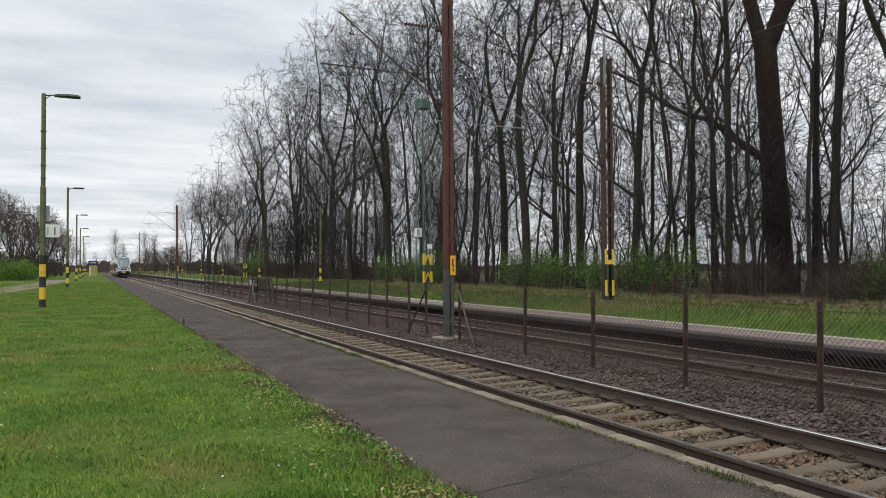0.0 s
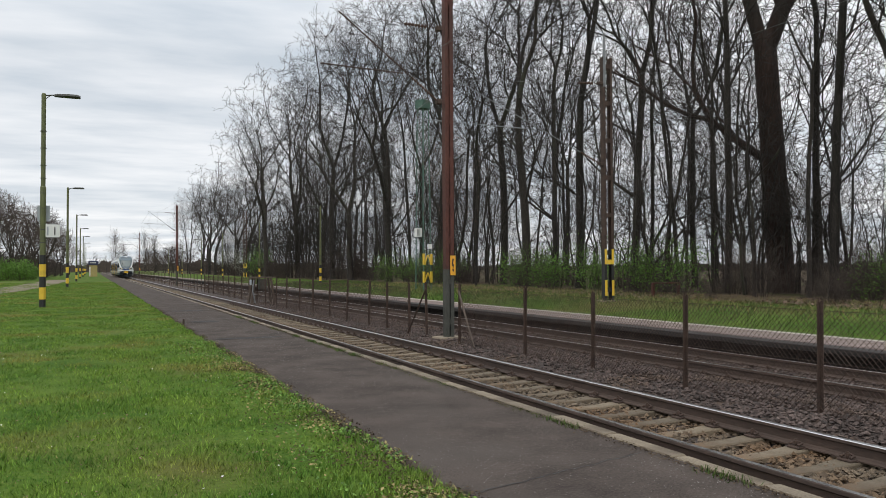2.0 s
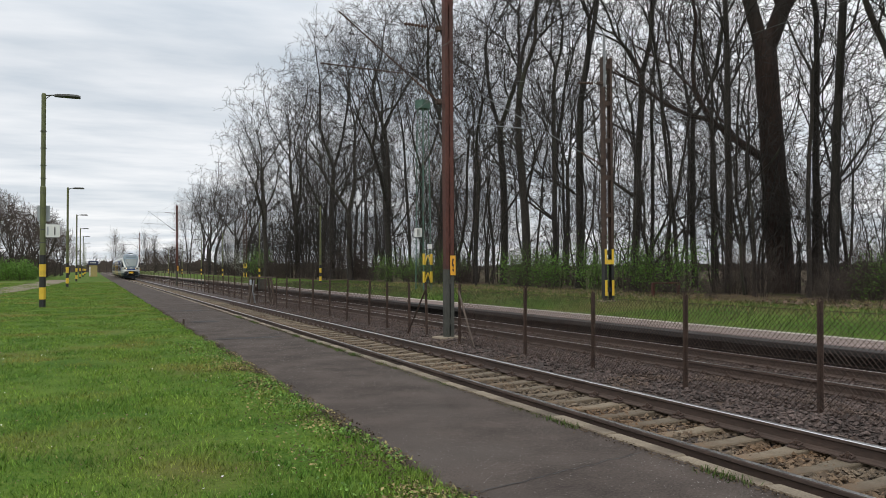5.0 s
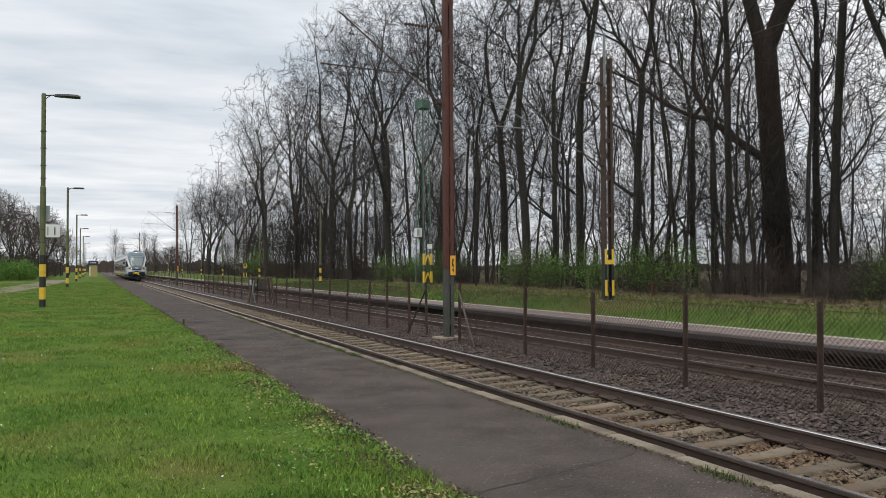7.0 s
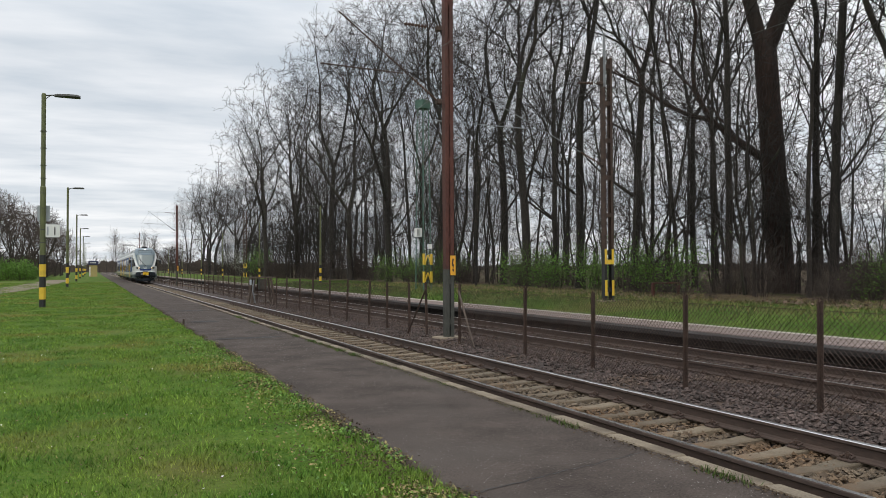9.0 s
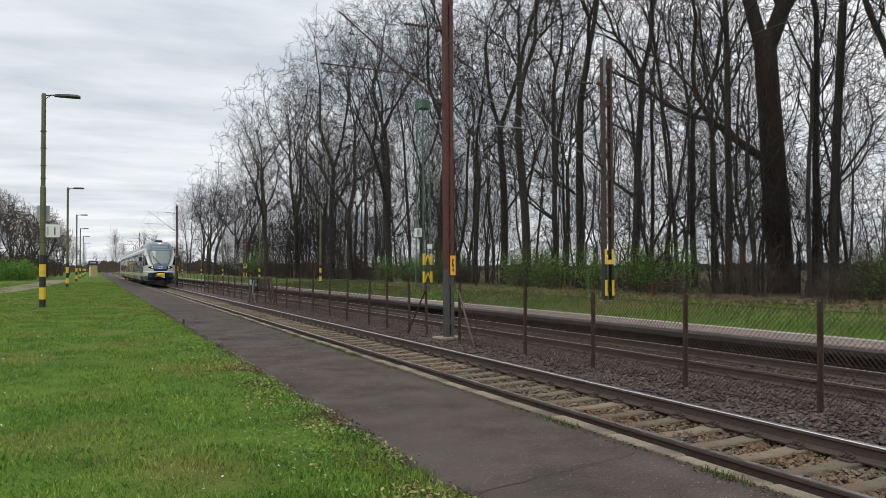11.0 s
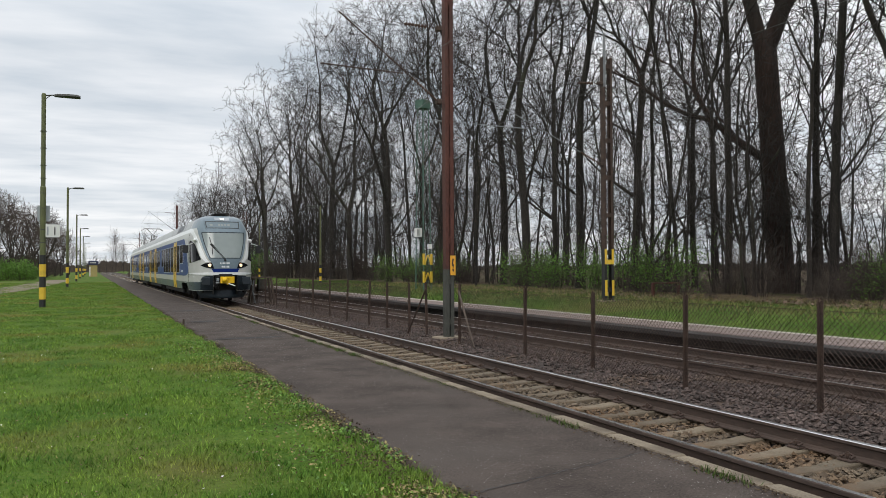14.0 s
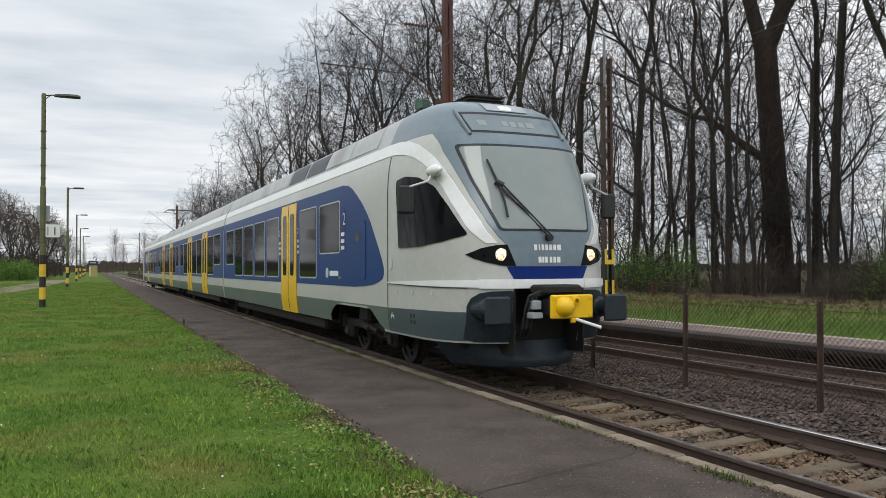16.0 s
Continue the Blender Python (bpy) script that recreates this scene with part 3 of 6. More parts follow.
def build_post_braces():
    # timber stays leaning on the fence beside the mast
    for lbl, m, y0, y1 in (("dark rusty stay leaning against the fence", RUST, 18.9, 20.1), ("pale weathered stay leaning against the fence", WOOD, 16.9, 15.8)):
        b = Shape()
        b.tube((7.96, y0, 1.12), (7.86, y1, -.25), .024, n=6)
        b.thing("fence_stay", m, lbl, "fence stay", "stays of the fence")


def build_mast(x, y, base, top, label, gap=0.16, width=0.30, red=True, marks=False, wire_dir=-1):
    mast = empty("overhead_line_mast", pose(x, y, base), label, "mast", "overhead line masts")
    h = top - base
    main = RUST_RED if red else RUST
    low = STEEL_DARK if red else BLACK
    split = 1.75 if red else 1.9
    # two channels facing each other with battens between
    off = width * 0.5 + (0 if red else 0.03)
    for sg in (-1, 1):
        for nm, z0, z1, m in (("lower_channel", -0.2, split, low), ("upper_channel", split + 0.002, h, main)):
            # one rolled channel: web and two flanges in a single profile
            s = Shape()
            c, t, d = sg * off, 0.012, 0.095
            prof = [(c + sg * .05, -d), (c - sg * .05, -d), (c - sg * .05, -d + t), (c + sg * (.05 - t), -d + t), (c + sg * (.05 - t), d - t), (c - sg * .05, d - t), (c - sg * .05, d), (c + sg * .05, d)]
            k = s.grid([[(px, py, z) for px, py in prof] for z in (z0, z1)], 0, True)
            s.face([(px, py, z1) for px, py in prof])
            s.part(nm, m, mast)
    z = 0.35
    while z < h - .2:
        for yy in (-.106, .094):
            s = Shape().box(-off + .03, off - .03, yy, yy + .012, z, z + .16, .003)
            s.part("batten", low if z < split else main, mast)
        z += 1.02 if red else 1.35
    s = Shape().box(-.36, .36, -.32, .32, -.3, .04, .03)
    s.part("foundation", KERB, mast)
    if red:
        s = Shape().box(width * .5 - .05 - .012, width * .5 + .085, -.112, -.097, 1.6, 2.1, .003)
        plate = s.part("warning_plate", ORANGE, mast, "orange warning plate with a black lightning arrow")
        s = Shape()
        cx = width * .5 + .01
        s.face([(cx - .02, -.116, 2.02), (cx + .025, -.116, 2.02), (cx + .0, -.116, 1.88), (cx + .03, -.116, 1.88), (cx + .0, -.116, 1.74), (cx - .012, -.116, 1.84), (cx - .035, -.116, 1.84)])
        s.face([(cx - .03, -.116, 1.75), (cx + .03, -.116, 1.75), (cx + .005, -.116, 1.68)])
        s.part("lightning_mark", BLACK, plate)
    if marks:
        for sg in (-1, 1):
            for z0, z1 in ((0.22, .78), (1.35, 1.9)):
                s = Shape().box(sg * off - .052, sg * off + .052, -.112, -.097, z0, z1, .004)
                s.part("yellow_band", YELLOW, mast, "yellow warning band")
        s = Shape().box(-off + .054, off - .054, -.112, -.097, 1.35, 1.52, .004)
        s.part("yellow_band", YELLOW, mast, "yellow warning band")
    return mast


def insulator(s, a, b, r=0.07, n=6, slot=0):
    a, b = Vector(a), Vector(b)
    for i in range(n):
        p, q = a.lerp(b, i / n), a.lerp(b, (i + 0.55) / n)
        s.tube(p, q, r, r * 0.45, 10, slot)
    s.tube(a, b, r * 0.3, n=6, slot=slot)


def build_cantilever(x_mast, y, z_top, z_low, x_end, z_end, z_reg, reg0, reg1, metal):
    """A hinged bracket: a tie, a raking strut and a registration arm."""
    c = empty("overhead_line_bracket", pose(x_mast, y, 0), "slender tubular bracket that carries the contact wire", "line bracket", "overhead line brackets")
    sg = 1 if x_end > x_mast else -1
    end = Vector((x_end - x_mast, 0, z_end))
    for nm, z, r, size in (("tie_rod", z_top, .006, .055), ("strut", z_low, .019, .05)):
        root = Vector((sg * .12, 0, z))
        d = (end - root).normalized()
        mid = root + d * .95
        Shape().tube(mid, end + d * .1, r, n=8).part(nm, metal, c)
        s = Shape()
        s.tube(root, root + d * .35, r * 1.2, n=6)
        insulator(s, root + d * .35, mid, size, 7)
        s.part("insulator", CERAMIC, c, "brown ribbed insulator")
        Shape().box(-.07 + root.x, .07 + root.x, -.08, .08, z - .06, z + .06, .01).part("hinge", RUST, c)
    s = Shape().tube((reg0 - x_mast, 0, z_reg), (reg1 - x_mast, 0, z_reg + .04), .018, n=6)
    s.tube((reg1 - x_mast + sg * .25, 0, z_reg + .03), (x_end - x_mast, .02, z_end - .05), .006, n=5)
    s.tube((reg1 - x_mast - sg * .3, 0, z_reg + .03), (reg1 - x_mast - sg * 1.1, 0, 5.70), .010, n=5)
    s.part("registration_arm", metal, c)
    return c


def build_wires():
    ys = [-52, 18.15, 89.4, 165, 235, 305, 380]
    for nm, x, lab in (("nearer_line", TRACK, "contact and messenger wires above the nearer track"), ("farther_line", TRACK_2, "contact and messenger wires above the farther track")):
        w = empty("overhead_wires", pose(0, 0, 0), lab, "overhead wires", "overhead wires")
        top = Shape()
        drop = Shape()
        off = 0.0 if x == TRACK else 5.2
        for a, b in zip(ys, ys[1:]):
            a, b = a + off, b + off
            prev = None
            for i in range(13):
                t = i / 12
                p = (x, a + (b - a) * t, 7.75 - 0.95 * 4 * t * (1 - t))
                q = (x, p[1], 5.68)
                if prev:
                    top.tube(prev, p, .0045, n=4, caps=False)
                if 0 < i < 12 and i % 2:
                    drop.tube(p, q, .0025, n=3, caps=False)
                prev = p
            Shape().tube((x + .15, a, 5.68), (x - .15, b, 5.68), .005, n=4, caps=False).part("contact_wire", WIRE, w)
        top.part("messenger_wire", WIRE, w)
        tagged(drop.part("droppers", WIRE, w), kind="stuff")


def build_lattice_mast():
    x, y, h, w = 17.0, 40.7, 10.35, 0.62
    m = empty("lattice_mast", pose(x, y, 0.4, 0, 0, 24), "tall faded green lattice mast with a weight box", "mast", "overhead line masts")
    for sx in (-1, 1):
        for sy in (-1, 1):
            s = Shape()
            a, b = (sx * w * .5, sy * w * .5, -.2), (sx * w * .36, sy * w * .36, h)
            s.tube(a, b, .034, .03, 4)
            s.part("corner_leg", GREEN_STEEL, m)
    for face in range(4):
        n = 13
        for i in range(n):
            z0, z1 = h * i / n, h * (i + 1) / n
            k0, k1 = w * (.5 - .14 * z0 / h), w * (.5 - .14 * z1 / h)
            sg = 1 if i % 2 else -1
            p, q = Vector((sg * k0, -k0, z0)), Vector((-sg * k1, -k1, z1))
            R = Matrix.Rotation(face * math.pi / 2, 3, "Z")
            Shape().tube(R @ p, R @ q, .012, n=4).part("lacing_bar", GREEN_STEEL, m)
    s = Shape().box(-.34, .34, -.3, .3, h - .1, h + .42, .02)
    s.part("head_box", GREEN_STEEL, m, "green sheet-metal head box")
    for sx in (-1, 1):
        for z0 in (0.45, 1.45):
            s = Shape().box(sx * w * .48 - .07, sx * w * .48 + .07, -w * .5 - .05, -w * .5 + .04, z0, z0 + .62, .004)
            s.part("yellow_band", YELLOW, m, "yellow warning band")
        for z0 in (0.45, 1.45):
            s = Shape().tube((sx * w * .4, -w * .5 - .03, z0), (sx * w * .05, -w * .5 - .03, z0 + .55), .035, n=4)
            s.part("yellow_stripe", YELLOW, m)
    s = Shape().box(-.06, .27, -.42, -.40, 2.35, 2.6, .004)
    s.part("notice_plate", WHITE, m, "small white notice plate")
    s = Shape().box(-.86, -.42, -.30, -.12, 3.0, 3.48, .01)
    sign = s.part("platform_sign", WHITE, m, "white platform sign with two dark bars")
    s = Shape()
    for k in (-.79, -.70):
        s.box(k, k + .045, -.308, -.302, 3.06, 3.42)
    s.part("numeral", BLACK, sign)
    # balance weight on its wire
    s = Shape().tube((.9, 0, 3.0), (.9, 0, 10.6), .01, n=5)
    s.part("weight_wire", WIRE, m)
    return m


def lamp_post(x, y, z, h, r, arm, label, group, sign=False):
    """A stepped steel pole with black and yellow bands and a flat lantern."""
    p = empty("street_lamp", pose(x, y, z), label, "street lamp", group)
    s = Shape().lathe([(r, 2.15 * h / 9.9), (r, h * .56), (r * .78, h * .565), (r * .78, h * .995), (r * .6, h)], 12)
    s.part("pole", OLIVE, p, smooth=False)
    e = h / 9.9
    zs = [0.0, 0.37, 0.92, 1.42, 1.98, 2.42]
    s = Shape().lathe([(r * 1.12, -.3), (r * 1.12, zs[5] * e - .02), (r * .9, zs[5] * e)], 12)
    s.part("base_sleeve", BLACK, p, "black painted lower pole")
    for a, b in ((zs[1], zs[2]), (zs[3], zs[4])):
        s = Shape().lathe([(r * 1.14, a * e), (r * 1.14, b * e)], 12)
        s.part("yellow_band", YELLOW, p, "yellow painted band")
    for k in (.30, .36, .46, .53, .6, .66, .74, .82):
        s = Shape().lathe([(r * 1.06, h * k), (r * 1.06, h * k + .035)], 12)
        s.part("pole_collar", STEEL_DARK, p)
    s = Shape()
    s.tube((0, 0, h - .10), (arm * .35, 0, h - .05), .03, n=8)
    s.tube((0, 0, h - .32), (arm * .2, 0, h - .09), .02, n=6)
    s.part("arm", STEEL_DARK, p)
    s = Shape()
    L = 0.85 * abs(arm)
    sg = 1 if arm > 0 else -1
    rows = []
    for u, w, t in ((0, .05, .05), (.12, .1, .08), (.5, .17, .10), (.85, .18, .10), (1.0, .12, .06)):
        xx = arm * .33 + sg * L * u
        rows.append([(xx, -w, h - .07), (xx, -w * .6, h - .07 + t), (xx, w * .6, h - .07 + t), (xx, w, h - .07), (xx, w * .7, h - .13), (xx, -w * .7, h - .13)])
    s.grid(rows, 0, True)
    s.face(rows[-1]); s.face(rows[0])
    s.part("lantern", STEEL_DARK, p, "dark flat lantern head")
    if sign:
        s = Shape().box(-.24, .28, .12, .15, 3.95, 4.68, .008)
        s.part("back_plate", GREY_PLATE, p, "grey sheet-metal plate seen from behind")
        s = Shape().box(.12, .70, -.14, .08, 3.22, 3.80, .01)
        b = s.part("platform_sign", WHITE, p, "white platform sign with a black numeral")
        cu = bpy.data.curves.new("numeral", "FONT")
        cu.body, cu.size, cu.extrude, cu.align_x = "1", 0.52, 0.004, "CENTER"
        t = new("numeral", cu)
        bpy.context.view_layer.update()
        me = bpy.data.meshes.new_from_object(t)
        bpy.data.objects.remove(t)
        ob = new("numeral", me)
        me.materials.clear(); me.materials.append(BLACK)
        ob.parent = b
        ob.matrix_basis = pose(.50, -.146, 3.32, 90, 0, 0)
        s = Shape().box(.17, .24, -.146, -.141, 3.3, 3.7)
        s.part("side_mark", GREY_PLATE, b)
    return p


def build_cable_stand():
    c = empty("cable_stand", pose(8.15, 41.8, -.12), "dark weathered stand with a cable box between the tracks", "cable stand")
    s = Shape().box(-.55, .55, -.45, .45, 1.28, 1.36, .01)
    s.part("top_board", WOOD, c)
    for sx in (-1, 1):
        for sy in (-1, 1):
            s = Shape().tube((sx * .62, sy * .5, -.2), (sx * .42, sy * .36, 1.3), .07, .06, 6)
            s.part("leg", WOOD, c)
    s = Shape().box(-.22, .22, -.4, -.1, .7, 1.25, .02)
    s.part("box", STEEL_DARK, c)
    s = Shape().path([(-.5, -.5, 1.2), (-.56, -.52, .6), (-.4, -.5, -.1)], .035, 6)
    s.part("pipe", GALV, c, "pale grey pipe")
    s = Shape().tube((-.62, -.3, .95), (-.62, -.3, 1.22), .06, n=8)
    s.part("lamp_housing", GREY_PLATE, c)


def build_marker_post():
    s = Shape().tube((2.5, 24.8, -.1), (2.5, 24.8, .16), .03, n=6)
    s.thing("marker_peg", RUST, "short rusty peg at the edge of the platform", "peg")


def build_guard_rail():
    """Low red rail among the bushes."""
    g = empty("barrier", pose(20.0, 24.6, .45), "low rusty red barrier by the bushes", "barrier")
    for dx in (0, 1.25):
        Shape().box(dx - .05, dx + .05, -.05, .05, -.2, .55, .008).part("post", RUST_RED, g)
    Shape().box(-.05, 1.3, -.03, .03, .55, .60, .008).part("rail", RUST_RED, g)


build_fence()
build_post_braces()
build_mast(8.27, 18.15, -.12, 9.7, "dark red rusty steel mast between the tracks", width=0.13)
build_mast(8.3, 89.4, -.12, 8.6, "dark red rusty steel mast between the tracks", width=0.13)
build_mast(8.3, 165, -.12, 8.9, "dark red rusty steel mast between the tracks", width=0.13)
build_mast(17.0, 23.4, .42, 9.3, "slim rusty steel mast with yellow warning bands", width=0.24, red=False, marks=True)
build_mast(17.0, 97.5, .42, 8.7, "slim rusty steel mast with yellow warning bands", width=0.24, red=False, marks=True)
s = Shape().tube((16.86, 23.3, 8.2), (16.86, 23.3, 10.15), .05, n=8)
s.thing("mast_extension", GALV, "grey pipe clamped to the top of a slim mast", "pipe")
build_cantilever(16.85, 23.4, 8.33, 5.40, 10.95, 7.92, 6.47, 13.7, 9.4, GALV)
build_cantilever(16.85, 97.5, 7.95, 5.2, 10.95, 7.7, 6.4, 13.7, 9.4, GALV)
# nearest bracket gets the dark rust colour to look backlit, the others galvanised
for y in (18.15, 89.4, 165):
    build_cantilever(8.14, y, 7.78, 5.9, 5.46, 7.84, 6.54, 7.05, 4.92, RUST if y < 50 else GALV)
build_wires()
build_lattice_mast()
lamp_post(-2.12, 40.2, -.05, 9.85, .125, 1.3, "olive green street lamp with black and yellow bands", "platform lamps", sign=True)
for x, y in ((-2.33, 85.5), (-2.25, 127), (-2.35, 169), (-2.25, 209), (-2.35, 261), (-2.4, 306)):
    lamp_post(x, y, -.05, 9.85, .125, 1.25, "olive green street lamp with black and yellow bands", "platform lamps")
for x, y in ((17, 62.6), (17, 88.4), (17, 115.7), (17, 140), (17, 172), (17, 205)):
    lamp_post(x, y, .42, 6.4, .085, -1.0, "slim street lamp on the far platform", "far platform lamps")
build_cable_stand()
build_marker_post()
build_guard_rail()
# ---- trees ----
def grow(seed, height, r0, levels, spread=1.0, lean=(0, 0), clear=0.3, counts=(13, 6, 5, 4), sides=(8, 5, 3, 3), stems=1, droop=0.0, min_r=0.006, segs=(8, 5, 3, 2, 1)):
    """A bare tree as two meshes of tapered tubes: trunk with limbs, and twigs. Deterministic."""
    rnd = random.Random(seed)
    wood, twig = ([], []), ([], [])
    tips = []

    def tube(pts, rads, n, out):
        vs, fs = out
        k = len(vs)
        for i, (p, r) in enumerate(zip(pts, rads)):
            d = (pts[min(i + 1, len(pts) - 1)] - pts[max(i - 1, 0)]).normalized()
            u = d.orthogonal().normalized()
            w = d.cross(u)
            for j in range(n):
                t = 2 * math.pi * j / n
                q = p + (u * math.cos(t) + w * math.sin(t)) * r
                vs.append((q.x, q.y, q.z))
        for i in range(len(pts) - 1):
            for j in range(n):
                a, b = k + i * n + j, k + i * n + (j + 1) % n
                fs.append((a, b, b + n, a + n))

    def branch(p, d, length, r, level):
        n = segs[level]
        pts, rads = [p], [r]
        d = d.normalized()
        wob = (0.042, 0.20, 0.27, 0.32, 0.3)[level]
        for i in range(n):
            up = (0.0, 0.10, 0.06, 0.03, 0.0)[level] - droop
            d = (d + Vector((rnd.gauss(0, wob), rnd.gauss(0, wob), rnd.gauss(0, wob * .7) + up))).normalized()
            p = p + d * (length / n)
            pts.append(p)
            f = (i + 1) / n
            rads.append(max(r * (1 - f * (0.80 if level == 0 else 0.8)), min_r))
        if level == 0:
            rads[0] *= 1.15
        tube(pts, rads, sides[min(level, 3)], wood if level < 2 else twig)
        if level + 1 >= levels:
            tips.append(pts[-1])
            return
        m = counts[level]
        for i in range(m):
            lo = clear if level == 0 else 0.2
            f = lo + (1 - lo) * (i + rnd.random() * .8) / m
            a = f * n
            k = min(int(a), n - 1)
            q = pts[k].lerp(pts[k + 1], a - k)
            ax = (pts[k + 1] - pts[k]).normalized()
            rr = rads[k] * (1 - (a - k)) + rads[k + 1] * (a - k)
            side = ax.orthogonal().normalized()
            side.rotate(Matrix.Rotation(rnd.uniform(0, 2 * math.pi), 3, ax))
            ang = rnd.uniform(0.45, 0.95) * spread if level == 0 else rnd.uniform(0.5, 1.05)
            dd = ax * math.cos(ang) + side * math.sin(ang)
            ll = length * (0.30 + 0.28 * (1 - f)) * rnd.uniform(.75, 1.25) if level == 0 else length * rnd.uniform(.32, .6)
            branch(q, dd, ll, rr * rnd.uniform(.28, .52), level + 1)

    for k in range(stems):
        d = Vector((lean[0], lean[1], 1.0))
        o = Vector((0, 0, -0.3))
        if stems > 1:
            t = 2 * math.pi * (k + rnd.random() * .6) / stems
            o += Vector((math.cos(t), math.sin(t), 0)) * r0 * rnd.uniform(1, 8)
            d += Vector((math.cos(t), math.sin(t), 0)) * rnd.uniform(.05, .55)
        branch(o, d, height * rnd.uniform(.9, 1.05) * (rnd.uniform(.6, 1.0) if stems > 1 else 1), r0, 0)
    return wood, twig, tips


def grow_natural(seed, height, r0, fork=.35, crown=4.5, stems=1, lean=(0, 0), min_r=.009, wob=1.0, low=.16, thin=.035, fine=1.0):
    """A bare tree that forks by the pipe rule: each fork shares the cross-section between two wandering limbs, inside a rounded crown."""
    rnd = random.Random(seed)
    wood, twig, tips = ([], []), ([], []), []
    P = 2.25

    def ring(out, p, d, r, n):
        vs = out[0]
        k = len(vs)
        u = d.orthogonal().normalized()
        w = d.cross(u)
        for j in range(n):
            t = 2 * math.pi * j / n
            q = p + (u * math.cos(t) + w * math.sin(t)) * r
            vs.append((q.x, q.y, q.z))
        return k

    def outside(p):
        c = Vector((lean[0] * p.z, lean[1] * p.z, 0))
        h = (p.z - height * .60) / (height * .40)
        e = ((p.x - c.x) ** 2 + (p.y - c.y) ** 2) / crown ** 2 + (h * h if h > 0 else .22 * h * h)
        return e

    todo = []
    for k in range(stems):
        d, o, r = Vector((lean[0], lean[1], 1.0)), Vector((0, 0, -.3)), r0 * (1 if k == 0 else rnd.uniform(.5, .95))
        if stems > 1:
            t = 2 * math.pi * (k + rnd.random() * .6) / stems
            o += Vector((math.cos(t), math.sin(t), 0)) * r0 * rnd.uniform(1, 4)
            d += Vector((math.cos(t), math.sin(t), 0)) * rnd.uniform(.05, .35)
        todo.append((o, d.normalized(), r, 0))
    while todo:
        p, d, r, depth = todo.pop()
        out, n = (wood, 9 if r > .12 else 6 if r > .05 else 4) if r > thin else (twig, 3)
        k = ring(out, p, d, r * (1.35 if depth == 0 else 1), n)
        run, gap = 0.0, rnd.uniform(.3, 1.0)
        bend = Vector((rnd.gauss(0, 1), rnd.gauss(0, 1), rnd.gauss(0, .5)))
        while True:
            step = min(max(r * 7.0, .36 * fine), .95) * rnd.uniform(.8, 1.2)
            bend = bend * .25 + Vector((rnd.gauss(0, 1), rnd.gauss(0, 1), rnd.gauss(0, .7))) * .8
            amp = (.03 if depth == 0 and p.z < height * fork else .09 + .015 * min(1, .02 / r)) * wob
            d = d + bend * amp + Vector((0, 0, .05 if r > .02 else .03))
            if depth == 0 and p.z < height * .7:
                d += (Vector((lean[0], lean[1], 1)) - d) * .12
            d.normalize()
            p = p + d * step
            run += step
            e = outside(p)
            r *= 1 - (.012 if depth == 0 and p.z < height * fork else .03 if r > .04 else .06 if r > .02 else .17) * step
            if e > 1:
                r *= max(.45, 1 - .9 * (e - 1) - .12)
            end = r < min_r
            k2 = ring(out, p, d, max(r, min_r * .75), n)
            for j in range(n):
                a, b = k + j, k + (j + 1) % n
                out[1].append((a, b, k2 + (j + 1) % n, k2 + j))
            k = k2
            if end:
                tips.append(p.copy())
                break
            trunk = depth == 0 and p.z < height * fork
            space = r * (14 if trunk else 6.5) + .30 * fine
            if p.z > height * low and run > gap * space:
                run, gap = 0.0, rnd.uniform(.5, 1.5)
                big = rnd.random() < (.08 if trunk else .45)
                f = rnd.uniform(.62, .80) if big else rnd.uniform(.22, .45)
                rc = r * f
                if rc < min_r:
                    rc = min_r * 1.15
                r = max((max(r ** P - rc ** P, 0)) ** (1 / P), r * .55)
                side = d.orthogonal().normalized()
                side.rotate(Matrix.Rotation(rnd.uniform(0, 2 * math.pi), 3, d))
                ang = rnd.uniform(.35, .65) if big else rnd.uniform(.6, 1.15)
                dc = (d * math.cos(ang) + side * math.sin(ang)).normalized()
                if big:
                    d = (d - side * .32).normalized()
                todo.append((p.copy(), dc, rc, depth + 1))
                if out is wood and r < thin:
                    todo.append((p.copy(), d.copy(), r, depth + 1))
                    break
    return wood, twig, tips


def raw_mesh(name, vf, m, smooth=True):
    me = bpy.data.meshes.new(name)
    me.from_pydata(vf[0], [], vf[1])
    me.materials.append(m)
    if smooth:
        me.polygons.foreach_set("use_smooth", [True] * len(vf[1]))
    return me


def leaf_mesh(name, tips, m, per, size, radius, seed):
    rng = np.random.default_rng(seed)
    t = np.array([tuple(p) for p in tips])
    c = np.repeat(t, per, 0) + rng.normal(0, radius, (len(t) * per, 3))
    n = len(c)
    a = rng.normal(0, 1, (n, 3)); a /= np.linalg.norm(a, axis=1)[:, None]
    b = np.cross(a, rng.normal(0, 1, (n, 3))); b /= np.linalg.norm(b, axis=1)[:, None]
    s = size * rng.uniform(.6, 1.4, n)[:, None]
    v = np.stack([c - a * s, c + b * s * .5, c + a * s, c - b * s * .5], 1).reshape(-1, 3)
    me = bpy.data.meshes.new(name)
    me.from_pydata(v.tolist(), [], np.arange(4 * n).reshape(-1, 4).tolist())
    me.materials.append(m)
    return me


